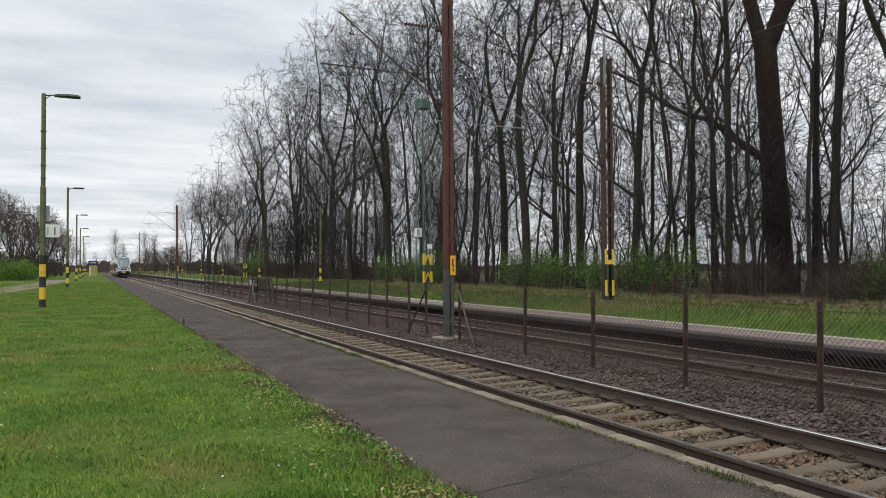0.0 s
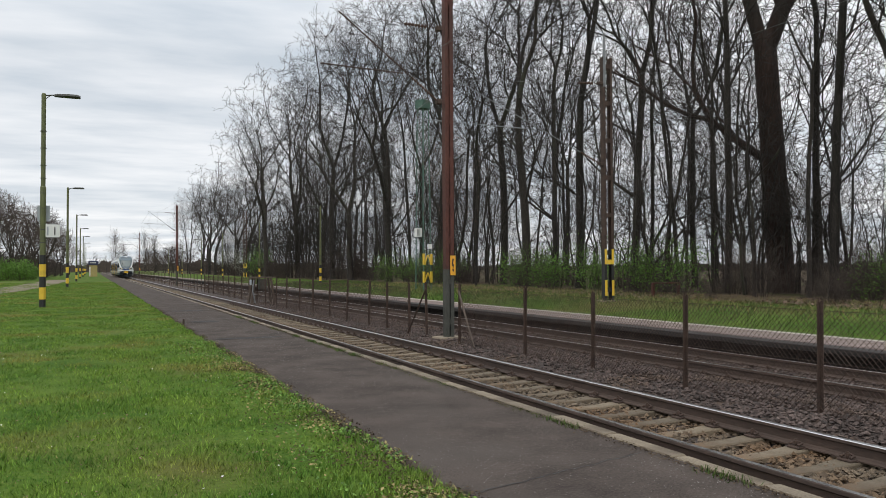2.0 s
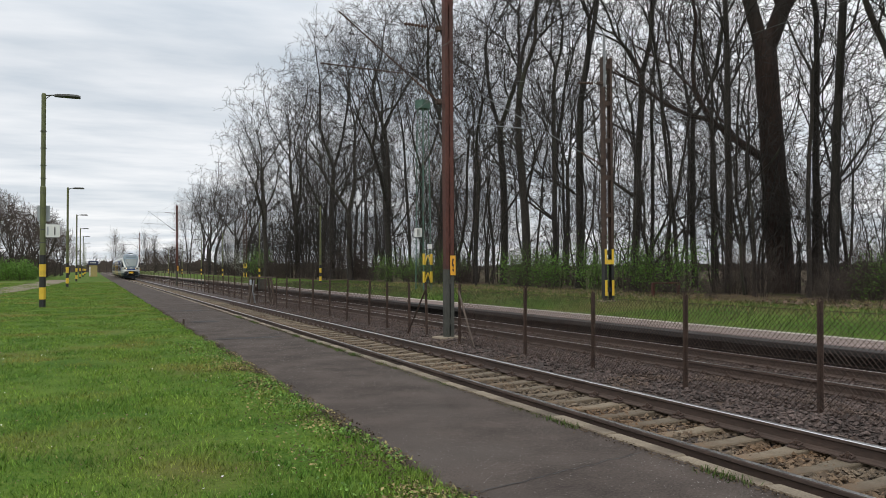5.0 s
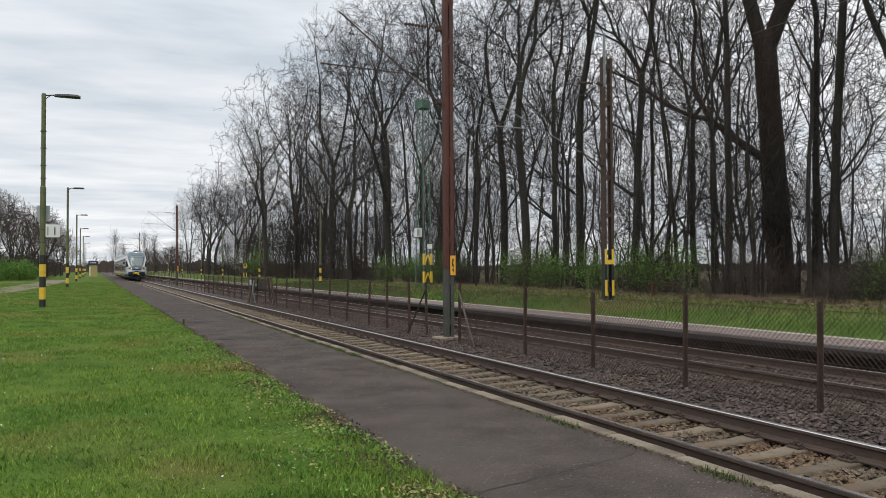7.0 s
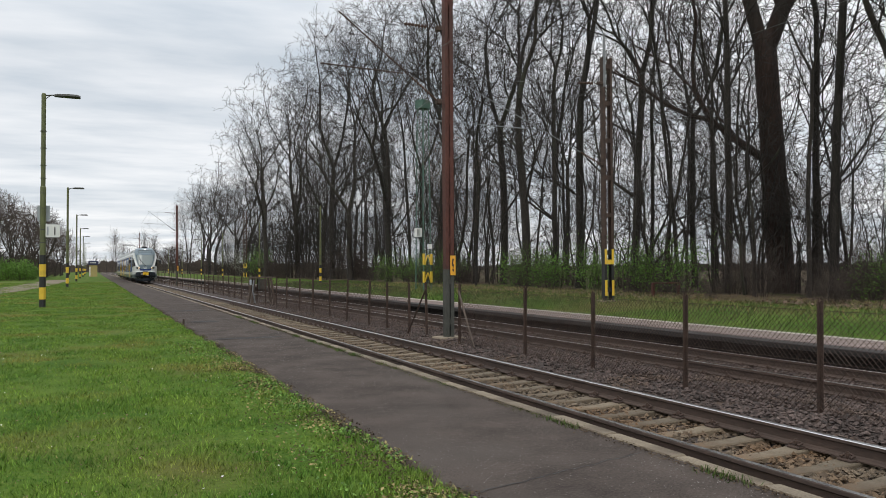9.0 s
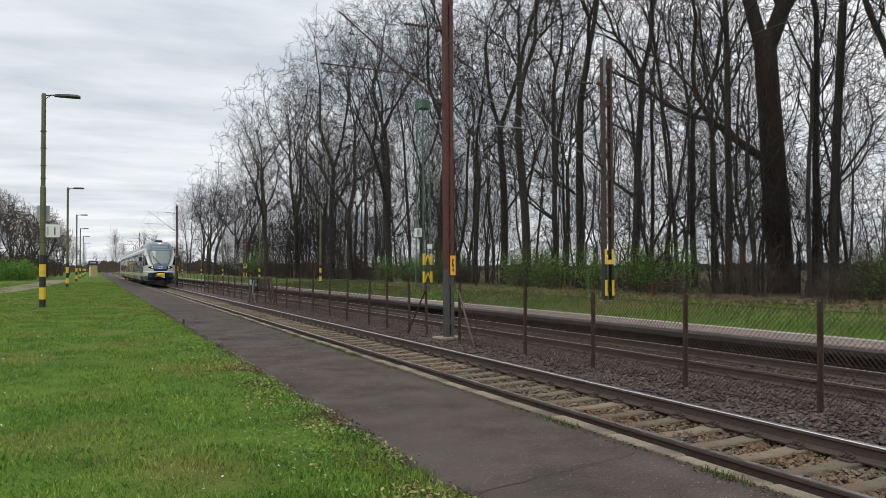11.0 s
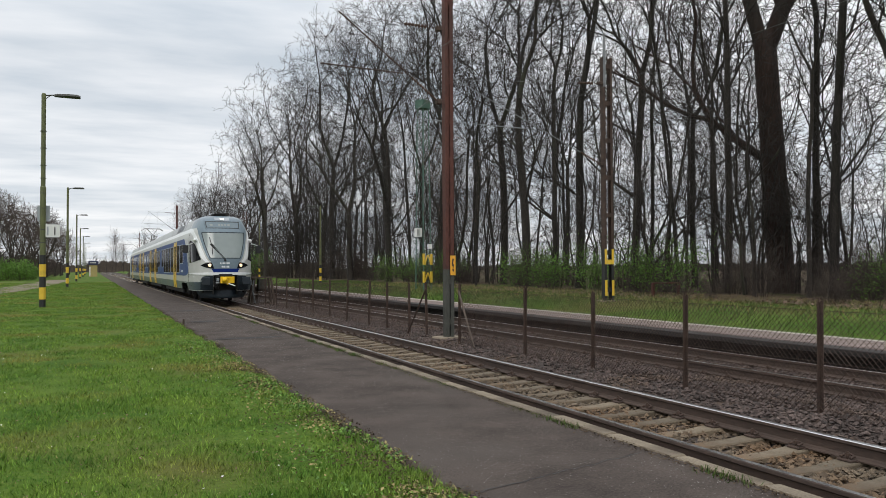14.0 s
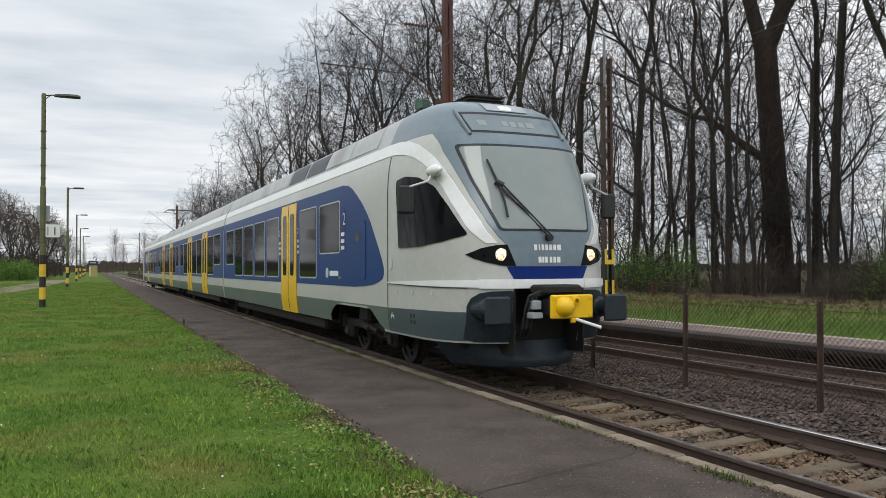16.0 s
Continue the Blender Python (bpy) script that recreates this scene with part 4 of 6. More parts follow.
def tree_kind(name, seed, label, category, group, bark=BARK, twigs=TWIG, leaf=None, **kw):
    wood, twig, tips = grow_natural(seed, **kw) if "crown" in kw else grow(seed, **kw)
    ob = empty(name, pose(0, 0, 0), label, category, group)
    for nm, vf, m in (("trunk", wood, bark), ("crown", twig, twigs)):
        if vf[0]:
            o = new(nm, raw_mesh(nm, vf, m))
            o.parent = ob
    if leaf:
        o = new("foliage", leaf_mesh("foliage", tips, *leaf, seed))
        o.parent = ob
    return ob


def put(proto, spots, rnd, first=[]):
    """Copies of a prototype at (x, y, z, scale); the prototype takes the first spot."""
    for i, (x, y, z, k) in enumerate(spots):
        m = pose(x, y, z, 0, 0, rnd.uniform(0, 360))
        ob = proto if i == 0 else copy_thing(proto, m)
        ob.matrix_basis = m @ Matrix.Diagonal((k, k, k, 1))


def build_forest():
    rnd = random.Random(21)
    F = "bare trees of the wood"
    lab = "tall bare tree with dark bark and fine twigs"
    kinds = [tree_kind("tree", (100, 101, 104, 105, 107, 103)[i], lab, "tree", F, height=(26, 28, 25, 27, 28, 24)[i], r0=(.175, .22, .165, .195, .27, .16)[i], fork=(.34, .30, .26, .40, .32, .42)[i],
                       crown=(4.8, 5.2, 4.8, 4.6, 5.8, 4.4)[i], lean=((0, 0), (.04, 0), (-.06, .03), (0, -.05), (.03, .03), (0, 0))[i], min_r=.0105, fine=1.25) for i in range(6)]
    slim = [tree_kind("tree", 203 + i, "slender bare young tree in the wood", "tree", F, height=(19, 17, 20)[i], r0=(.11, .09, .13)[i], fork=.5, crown=(2.6, 2.4, 2.9)[i], low=.10, min_r=.0085, wob=1.15, fine=1.1) for i in range(3)]
    edge = [tree_kind("tree", 300 + i, "bare tree with long boughs spreading over the clearing", "tree", F, height=(27, 25)[i], r0=.30, fork=.18, crown=(7.2, 6.6)[i], low=.10, min_r=.014, fine=1.3) for i in range(2)]
    back = [tree_kind("tree", (352, 354)[i], lab, "tree", F, height=(26, 24)[i], r0=(.22, .19)[i], fork=.36, crown=(5.0, 4.8)[i], min_r=.017, fine=1.5) for i in range(2)]
    under = [tree_kind("tree", 380 + i, "low tangled understorey tree without leaves", "tree", F, height=(8, 10)[i], r0=(.055, .07)[i], fork=.12, crown=(2.6, 3.0)[i], stems=3, low=.05, min_r=.0075, wob=1.5, fine=1.25) for i in range(2)]
    # the trunks that can be told apart along the front of the wood
    big = tree_kind("tree", 777, "massive old tree with reddish furrowed bark", "tree", F, bark=BARK_RED, height=28, r0=.56, fork=.36, crown=7.0, low=.2, min_r=.012, fine=1.3)
    put(big, [(27.0, 24.7, .45, 1.0)], rnd)
    spots = {i: [] for i in range(15)}
    front = [(24, 19.7, 5), (25, 18.0, 2), (30, 25.6, 5), (24, 24.7, 5), (23, 26.7, 7), (24, 31.0, 3), (24, 35.6, 1), (25, 39.5, 5), (24, 41.0, 4), (25, 46.0, 4), (24, 48.3, 2), (24, 54.1, 4), (24, 57.5, 0), (24, 65.2, 1), (23.5, 13.5, 1), (22.6, 61.5, 9), (22.2, 71.0, 9), (22.8, 79.0, 4)]
    for x, y, k in front:
        spots[k].append((x, y, .42, rnd.uniform(.95, 1.08)))
    y = 86.0
    while y < 225:
        spots[rnd.choice((0, 2, 9, 10, 9, 10))].append((rnd.uniform(21, 24.5), y, .42, rnd.uniform(.98, 1.10) if y < 120 else rnd.uniform(.85, .98)))
        y += rnd.uniform(5.0, 8.0) * (1 + y / 220)
    for row, (xa, xb, step) in enumerate(((28, 33, 18.0), (35, 43, 24), (46, 60, 28))):
        y = 9.0 + row * 6
        while y < (150, 170, 150)[row]:
            spots[rnd.choice((11, 12)) if row else rnd.choice((0, 2, 3, 5, 11))].append((rnd.uniform(xa, xb), y, .45, rnd.uniform(.9, 1.12)))
            y += step * rnd.uniform(.6, 1.3)
    for i in range(50):
        yy = 12 + 130 * rnd.random() ** 1.3
        spots[rnd.choice((6, 7, 8))].append((22.0 + 24 * rnd.random() ** 1.4, yy, .45, rnd.uniform(.7, 1.15)))
    for i in range(84):
        yy = 13 + 140 * rnd.random() ** 1.25
        spots[rnd.choice((13, 14))].append((22.0 + 9 * rnd.random() ** 1.3, yy, .45, rnd.uniform(.7, 1.2)))
    for i in range(7):
        spots[rnd.choice((13, 14))].append((25 + 9 * rnd.random(), 14 + 18 * rnd.random(), .45, rnd.uniform(.5, .8)))
    for k, proto in enumerate(kinds + slim + edge + back + under):
        put(proto, spots[k], rnd)

    # undergrowth
    G = "undergrowth of the wood"
    dry = [tree_kind("shrub", 400 + i, "tangled leafless brown shrub", "shrub", G, bark=BRUSH, twigs=BRUSH, height=(2.6, 3.3, 2.0)[i], r0=.018, levels=3, stems=(11, 10, 12)[i], clear=.08, counts=(8, 5), segs=(4, 3, 1), sides=(3, 3, 3, 3), min_r=.004, spread=1.2) for i in range(3)]
    sp = {0: [], 1: [], 2: []}
    y = 10.0
    while y < 170:
        for _ in range(2):
            sp[rnd.randrange(3)].append((21.3 + 5.5 * rnd.random() ** 1.2, y + rnd.uniform(-1, 1), .45, rnd.uniform(.6, 1.1)))
        y += 1.2 * (1 + y / 60)
    # low brown brush at the edge of the grass, and thickets deep in the wood
    for i in range(24):
        sp[rnd.randrange(3)].append((20.2 + 4.5 * rnd.random(), 9 + 18 * rnd.random(), .42, rnd.uniform(.3, .65)))
    for i in range(46):
        sp[rnd.randrange(3)].append((26 + 18 * rnd.random(), 14 + 80 * rnd.random() ** 1.3, .45, rnd.uniform(.8, 1.5)))
    for i in range(3):
        put(dry[i], sp[i], rnd)
    green = [tree_kind("shrub", 500 + i, "leafy shrub in fresh spring green", "shrub", G, bark=BRUSH, twigs=BRUSH, leaf=(LEAF, 5, .040, .17), height=(2.7, 2.1)[i], r0=.02, levels=3, stems=9, clear=.15, counts=(8, 5), segs=(4, 2, 1), sides=(3, 3, 3, 3), min_r=.004, spread=1.2) for i in range(2)]
    gs = [(21.9, 25.2, .42, .95), (21.6, 27.2, .42, .9), (22.0, 28.6, .42, 1.0), (21.7, 30.6, .42, .8), (22.2, 32.2, .42, .95), (21.5, 34.4, .42, 1.0), (22.2, 36.4, .42, .9), (21.8, 38.6, .42, 1.05),
          (22.0, 48.5, .42, 1.0), (21.6, 51.5, .42, 1.0), (22.0, 55.5, .42, .9), (21.8, 59.5, .42, 1.15), (22.4, 16.4, .42, .7), (21, 110, .42, 1.9)]
    put(green[0], gs[::2], rnd)
    put(green[1], gs[1::2], rnd)
    white = tree_kind("shrub", 560, "blossoming shrub with whitish flowers", "shrub", G, bark=BRUSH, twigs=BRUSH, leaf=(LEAF_PALE, 4, .05, .22), height=4.6, r0=.03, levels=3, stems=8, clear=.15, counts=(8, 5), segs=(4, 2, 1), sides=(3, 3, 3, 3), min_r=.004, spread=1.1)
    put(white, [(19.5, 118, .42, 1.0)], rnd)
    wither = tree_kind("tree", 570, "small tree still holding withered brown leaves", "tree", F, leaf=(LEAF_DRY, 3, .05, .2), height=10, r0=.08, levels=3, spread=.9, clear=.12, counts=(16, 7), sides=(5, 3, 3, 3), min_r=.006, segs=(6, 3, 1))
    put(wither, [(20.8, 45.5, .42, 1.0), (21.6, 49, .42, .9), (21.2, 42.5, .42, .8)], rnd)
    # a dead bough caught in the brush
    s = Shape()
    s.path([(22.2, 25.2, 3.3), (22.0, 26.4, 2.2), (21.7, 27.6, 1.0)], .05, 6)
    s.path([(22.0, 26.4, 2.2), (21.8, 26.0, 1.4)], .03, 5)
    s.thing("fallen_bough", TWIG, "pale dead bough leaning in the brush", "fallen bough")

    # beyond the lawn
    L = "trees beyond the lawn"
    far = [tree_kind("tree", 600 + i, "bare reddish-brown tree beyond the lawn", "tree", L, twigs=BRUSH, height=11, r0=.17, fork=.12, crown=4.8, low=.06, min_r=.0135, fine=1.15, thin=.05, wob=.8) for i in range(2)]
    fs = [(-14.5, 148, -.1, 1.35), (-17.5, 158, -.1, 1.5), (-11.5, 172, -.1, 1.35), (-15, 180, -.1, 1.5), (-10, 196, -.1, 1.3), (-13, 208, -.1, 1.5), (-9.0, 226, -.1, 1.2), (-12, 240, -.1, 1.4), (-8.5, 262, -.1, 1.2), (-7.5, 300, -.1, 1.1), (-20, 168, -.1, 1.6), (-16, 150, -.1, 1.4)]
    fs += [(-12.5, 156, -.1, 1.2), (-18, 150, -.1, 1.4), (-9.8, 178, -.1, 1.1), (-13.5, 190, -.1, 1.4), (-10.8, 205, -.1, 1.3), (-8.2, 240, -.1, 1.1)]
    # unseen row to the left, added so the train's windows reflect something dark
    fs += [(-24 + rnd.uniform(-4, 3), -40 + i * 17, -.1, rnd.uniform(1.3, 1.6)) for i in range(9)]
    put(far[0], fs[::2], rnd)
    put(far[1], fs[1::2], rnd)
    lb = tree_kind("shrub", 650, "rounded leafy green bush on the lawn", "shrub", L, bark=BRUSH, twigs=BRUSH, leaf=(LEAF, 7, .09, .28), height=2.7, r0=.03, levels=3, stems=10, clear=.1, counts=(8, 5), segs=(4, 2, 1), sides=(3, 3, 3, 3), min_r=.006, spread=1.3)
    put(lb, [(-10.6, 142, -.1, 1.25), (-12.6, 144, -.1, 1.35), (-9.4, 146, -.1, .9), (-14.5, 140, -.1, 1.1)], rnd)
    bb = tree_kind("shrub", 660, "tangled leafless brown shrub", "shrub", L, bark=BRUSH, twigs=BRUSH, height=4.0, r0=.03, levels=3, stems=11, clear=.08, counts=(9, 6), segs=(4, 2, 1), sides=(3, 3, 3, 3), min_r=.012, spread=1.2)
    put(bb, [(-9.5 - 5 * rnd.random() + i * .12, 150 + i * 11, -.1, rnd.uniform(1.0, 1.7)) for i in range(15)] + [(-17 + 6 * rnd.random(), 146 + i * 5, -.1, rnd.uniform(1.3, 2.0)) for i in range(9)] + [(20.6 + 3.5 * rnd.random(), 72 + i * 7.4, .4, rnd.uniform(.5, 1.1)) for i in range(18)], rnd)
    # far end of the line
    pop = tree_kind("tree", 670, "slim distant poplar at the line's end", "tree", L, twigs=BRUSH, height=20, r0=.2, levels=3, spread=.3, clear=.1, counts=(34, 10), min_r=.035, sides=(4, 3, 3, 3), segs=(6, 2, 1))
    put(pop, [(10.3, 420, 0, .85), (24, 420, 0, .85), (28.5, 425, 0, .8), (14, 430, 0, .6)], rnd)
    hz = tree_kind("tree", 680, "distant bare tree at the end of the line", "tree", L, twigs=BRUSH, height=9, r0=.15, levels=3, spread=1.4, clear=.04, counts=(22, 9), min_r=.035, sides=(4, 3, 3, 3), segs=(4, 2, 1))
    put(hz, [(-42 + i * 3.2 + rnd.uniform(-1, 1), 440 + rnd.uniform(-25, 60), 0, rnd.uniform(.55, .95)) for i in range(26)] + [(19.5 + rnd.uniform(-1.5, 3), 190 + i * 9, .3, rnd.uniform(.55, .95)) for i in range(18)], rnd)


def build_station_sign():
    g = empty("station_shelter", pose(0.0, 207, -.05), "small yellowish shelter under a dark blue station board", "shelter")
    Shape().box(-.9, .9, -.6, .6, 0, 2.75, .04).part("wall", YELLOW_WALL, g)
    b = Shape().box(-1.1, 1.1, -.75, -.65, 2.9, 3.85, .02).part("board", BOARD_BLUE, g, "dark blue station name board")
    for x in (-.7, -.35, 0, .35):
        Shape().box(x, x + .25, -.77, -.752, 3.25, 3.5).part("lettering_bar", WHITE, b)
    Shape().box(-1.1, 1.1, -.62, .7, 2.76, 2.88, .02).part("roof", STEEL_DARK, g)
    Shape().box(-.85, -.6, -.64, -.605, .1, 2.4, .01).part("panel", WHITE, g)


YELLOW_WALL = mat("ochre_wall", (0.34, 0.27, 0.10), (0.42, 0.34, 0.14), 0.8, 2.0, 20, 0.1)
BOARD_BLUE = mat("dark_blue_board", (0.02, 0.025, 0.07), (0.03, 0.035, 0.09), 0.5, 2.0, 20, 0.0)
build_forest()
build_station_sign()
# ---- train ----
TRAIN_GREY = mat("light_grey_train_paint", (0.43, 0.435, 0.405), (0.49, 0.495, 0.465), 0.30, 0.6, 9, 0.0, c=(0.40, 0.40, 0.37))
TRAIN_WHITE = mat("white_train_paint", (0.70, 0.71, 0.70), (0.78, 0.79, 0.78), 0.28, 0.8, 9, 0.0)
TRAIN_SLATE = mat("blue_grey_train_paint", (0.125, 0.170, 0.200), (0.15, 0.200, 0.230), 0.30, 0.9, 9, 0.0)
TRAIN_MID = mat("slate_train_paint", (0.050, 0.070, 0.082), (0.068, 0.090, 0.102), 0.4, 0.9, 14, 0.0)
TRAIN_DARK = mat("dark_slate_train_paint", (0.017, 0.024, 0.031), (0.028, 0.037, 0.045), 0.38, 0.9, 14, 0.0, c=(0.030, 0.034, 0.037), spec=0.2)
TRAIN_BLUE = mat("blue_train_paint", (0.003, 0.034, 0.15), (0.006, 0.045, 0.185), 0.42, 0.6, 9, 0.0, spec=0.14, c=(0.010, 0.046, 0.155))
TRAIN_NAVY = mat("deep_blue_paint", (0.003, 0.018, 0.13), (0.005, 0.024, 0.16), 0.4, 0.6, 9, 0.0, spec=0.15)
TRAIN_GREEN = mat("grey_green_dusty_paint", (0.085, 0.125, 0.108), (0.115, 0.155, 0.134), 0.42, 1.2, 14, 0.0, c=(0.12, 0.145, 0.12))
TRAIN_YELLOW = mat("yellow_door_paint", (0.72, 0.44, 0.004), (0.80, 0.50, 0.008), 0.30, 0.8, 9, 0.0)
TRAIN_ROOF = mat("dusty_roof_grey", (0.36, 0.37, 0.37), (0.46, 0.47, 0.47), 0.45, 1.4, 12, 0.05, c=(0.27, 0.27, 0.265))
GLASS_DARK = mat("dark_tinted_glass", (0.005, 0.0055, 0.006), (0.009, 0.009, 0.010), 0.06, 0.5, 3, 0.0, spec=0.06)
# pale base colour carries the sky's reflection on the windscreen
GLASS_SCREEN = mat("sky_grey_windscreen_glass", (0.20, 0.232, 0.225), (0.225, 0.258, 0.248), 0.07, 0.5, 3, 0.0, spec=0.5)
GLASS_DISPLAY = mat("display_glass", (0.13, 0.17, 0.19), (0.16, 0.20, 0.22), 0.10, 0.5, 3, 0.0)
RUBBER = mat("black_rubber", (0.010, 0.010, 0.011), (0.02, 0.02, 0.02), 0.6, 6, 40, 0.1)
# near black puts the shade below the cars into the colour; wheels darkened likewise
UNDER = mat("shade_black_underframe", (0.006, 0.0055, 0.005), (0.017, 0.015, 0.0135), 0.85, 4, 30, 0.3)
WHEEL = mat("brown_wheel_steel", (0.014, 0.012, 0.010), (0.03, 0.025, 0.021), 0.75, 5, 40, 0.2, metal=0.2)
LAMP_GLOW = glow("headlamp", (1.0, 0.74, 0.38), 1.25)
_n, _l = LAMP_GLOW.node_tree.nodes, LAMP_GLOW.node_tree.links
_v = _n.new("ShaderNodeTexVoronoi")
_v.inputs["Scale"].default_value = 38
_c = _n.new("ShaderNodeTexCoord")
_l.new(_c.outputs["Object"], _v.inputs["Vector"])
_r = _n.new("ShaderNodeValToRGB")
_r.color_ramp.elements[0].position, _r.color_ramp.elements[0].color = 0.2, (1.0, 0.90, 0.70, 1)
_r.color_ramp.elements[1].position, _r.color_ramp.elements[1].color = 0.75, (0.42, 0.24, 0.07, 1)
_l.new(_v.outputs["Distance"], _r.inputs["Fac"])
_l.new(_r.outputs["Color"], _n["Principled BSDF"].inputs["Emission Color"])
_l.new(_r.outputs["Color"], _n["Principled BSDF"].inputs["Base Color"])
LAMP_TOP = glow("top_lamp", (1.0, 0.96, 0.90), 0.9)
SILVER = mat("window_trim", (0.48, 0.49, 0.49), (0.58, 0.59, 0.59), 0.35, 3, 20, 0.0)

NOSE_N = 2.9
JOINTS = (20.55, 36.80, 53.05)
TRAIN_END = 73.6


def table(z, zs, vs):
    return float(sum(np.interp(z + d, zs, vs) for d in (-.06, -.03, 0, .03, .06)) / 5)


def tall(z):
    """Height over the rails of a level of the body; the roof is drawn up into squarer shoulders."""
    q = min(max((z - 3.80) / .36, 0.0), 1.0)
    return z * 1.012 + .15 * q * q * (3 - 2 * q)


def half_width(z):
    if z >= 4.16:
        return 0.0
    return table(z, (.3, .55, .95, 2.9, 3.2, 3.45, 3.65, 3.85, 4.0, 4.1, 4.15, 4.22), (1.22, 1.38, 1.44, 1.44, 1.42, 1.375, 1.305, 1.215, 1.12, .98, .75, .3))


def nose_front(z):
    return table(z, (.3, .9, 1.45, 1.5, 1.75, 2.2, 3.4, 3.65, 3.95, 4.08, 4.2), (.22, .05, -.02, .0, .0, .05, .64, .86, 1.16, 1.5, 2.1))


def nose_length(z):
    return table(z, (.3, .9, 1.45, 2.2, 3.4, 3.95, 4.2), (1.6, 1.7, 1.8, 1.85, 1.95, 1.7, .85))


def nose_power(z):
    """How square the plan of the nose is: squarer towards the dome."""
    return table(z, (.3, 3.3, 3.8, 4.2), (NOSE_N, NOSE_N, 3.8, 3.8))


def cab_stretch(y):
    return y + .11 * min(1.0, max(y, 0) / 2.6) if y < 5.3 else y


def on_front(x, z):
    w = half_width(z)
    r = min(abs(x) / max(w, 1e-3), 1.0)
    n = nose_power(z)
    return Vector((x, nose_front(z) + nose_length(z) * (1 - (1 - r ** n) ** (1 / n)), tall(z)))


def on_side(y, z, sg):
    w, f, L = half_width(z), nose_front(z), nose_length(z)
    y2 = y if y < TRAIN_END / 2 else TRAIN_END - y
    n = nose_power(z)
    if y2 >= f + L:
        return Vector((sg * w, y, tall(z)))
    q = max(min((f + L - y2) / L, 1.0), 0.0)
    return Vector((sg * w * (1 - q ** n) ** (1 / n), y, tall(z)))


def cut_polygon(poly, du, dv):
    """A flat polygon cut into cells no larger than du by dv."""
    bm = bmesh.new()
    bm.faces.new([bm.verts.new((u, v, 0)) for u, v in poly])
    us, vs = [p[0] for p in poly], [p[1] for p in poly]
    for lo, hi, d, no in ((min(us), max(us), du, (1, 0, 0)), (min(vs), max(vs), dv, (0, 1, 0))):
        n = int((hi - lo) / d)
        for i in range(1, n + 1):
            c = lo + (hi - lo) * i / (n + 1)
            co = (c, 0, 0) if no[0] else (0, c, 0)
            bmesh.ops.bisect_plane(bm, geom=bm.verts[:] + bm.edges[:] + bm.faces[:], dist=1e-6, plane_co=co, plane_no=no)
    return bm


def round_poly(poly, r, n=4):
    """Rounds the corners of a polygon."""
    out = []
    m = len(poly)
    for i in range(m):
        p, a, b = Vector(poly[i]), Vector(poly[i - 1]), Vector(poly[(i + 1) % m])
        ra = min(r, (a - p).length * .45)
        rb = min(r, (b - p).length * .45)
        s, e = p + (a - p).normalized() * ra, p + (b - p).normalized() * rb
        for k in range(n + 1):
            t = k / n
            out.append(tuple((1 - t) ** 2 * s + 2 * t * (1 - t) * p + t * t * e))
    return out


def rect(y0, y1, z0, z1):
    return [(y0, z0), (y1, z0), (y1, z1), (y0, z1)]


def skin(name, poly, view, off, material, parent, label="", du=.12, dv=.12, depth=0.012):
    """A panel that follows the body: poly in (x, z) from the front or (y, z) from a side, standing off by off."""
    bm = cut_polygon(poly, du, dv)
    e = 1e-3
    fn = on_front if view == 0 else (lambda u, v: on_side(cab_stretch(u), v, view))
    for v in bm.verts:
        u, z = v.co.x, v.co.y
        p = fn(u, z)
        ta, tb = fn(u + e, z) - fn(u - e, z), fn(u, z + e) - fn(u, z - e)
        nrm = ta.cross(tb)
        if nrm.length < 1e-12:
            nrm = Vector((view, 0, 0)) if view else Vector((0, -1, 0))
        nrm.normalize()
        out = Vector((p.x, -1.2 if view == 0 else 0.0, 0)) if view == 0 else Vector((view, 0, 0))
        if nrm.dot(out) < 0:
            nrm = -nrm
        v.co = p + nrm * off
        v.normal = nrm
    bm.normal_update()
    # a rim turned inwards gives the panel its thickness
    rim = [ed for ed in bm.edges if ed.is_boundary]
    ret = bmesh.ops.extrude_edge_only(bm, edges=rim)
    for v in [g for g in ret["geom"] if isinstance(g, bmesh.types.BMVert)]:
        d = Vector((0 - v.co.x, 0, 0)) if view else Vector((0, 1, 0))
        v.co += d.normalized() * depth
    bmesh.ops.recalc_face_normals(bm, faces=bm.faces)
    for f in bm.faces:
        f.smooth = True
    for ed in bm.edges:
        ed.smooth = len(ed.link_faces) == 2 and ed.calc_face_angle(0) < .6
    me = bpy.data.meshes.new(name)
    bm.to_mesh(me)
    bm.free()
    me.materials.append(material)
    ob = new(name, me)
    ob.parent = parent
    if label:
        tagged(ob, label)
    return ob


def frame_poly(y0, y1, z0, z1, t):
    return rect(y0 - t, y1 + t, z0 - t, z1 + t)


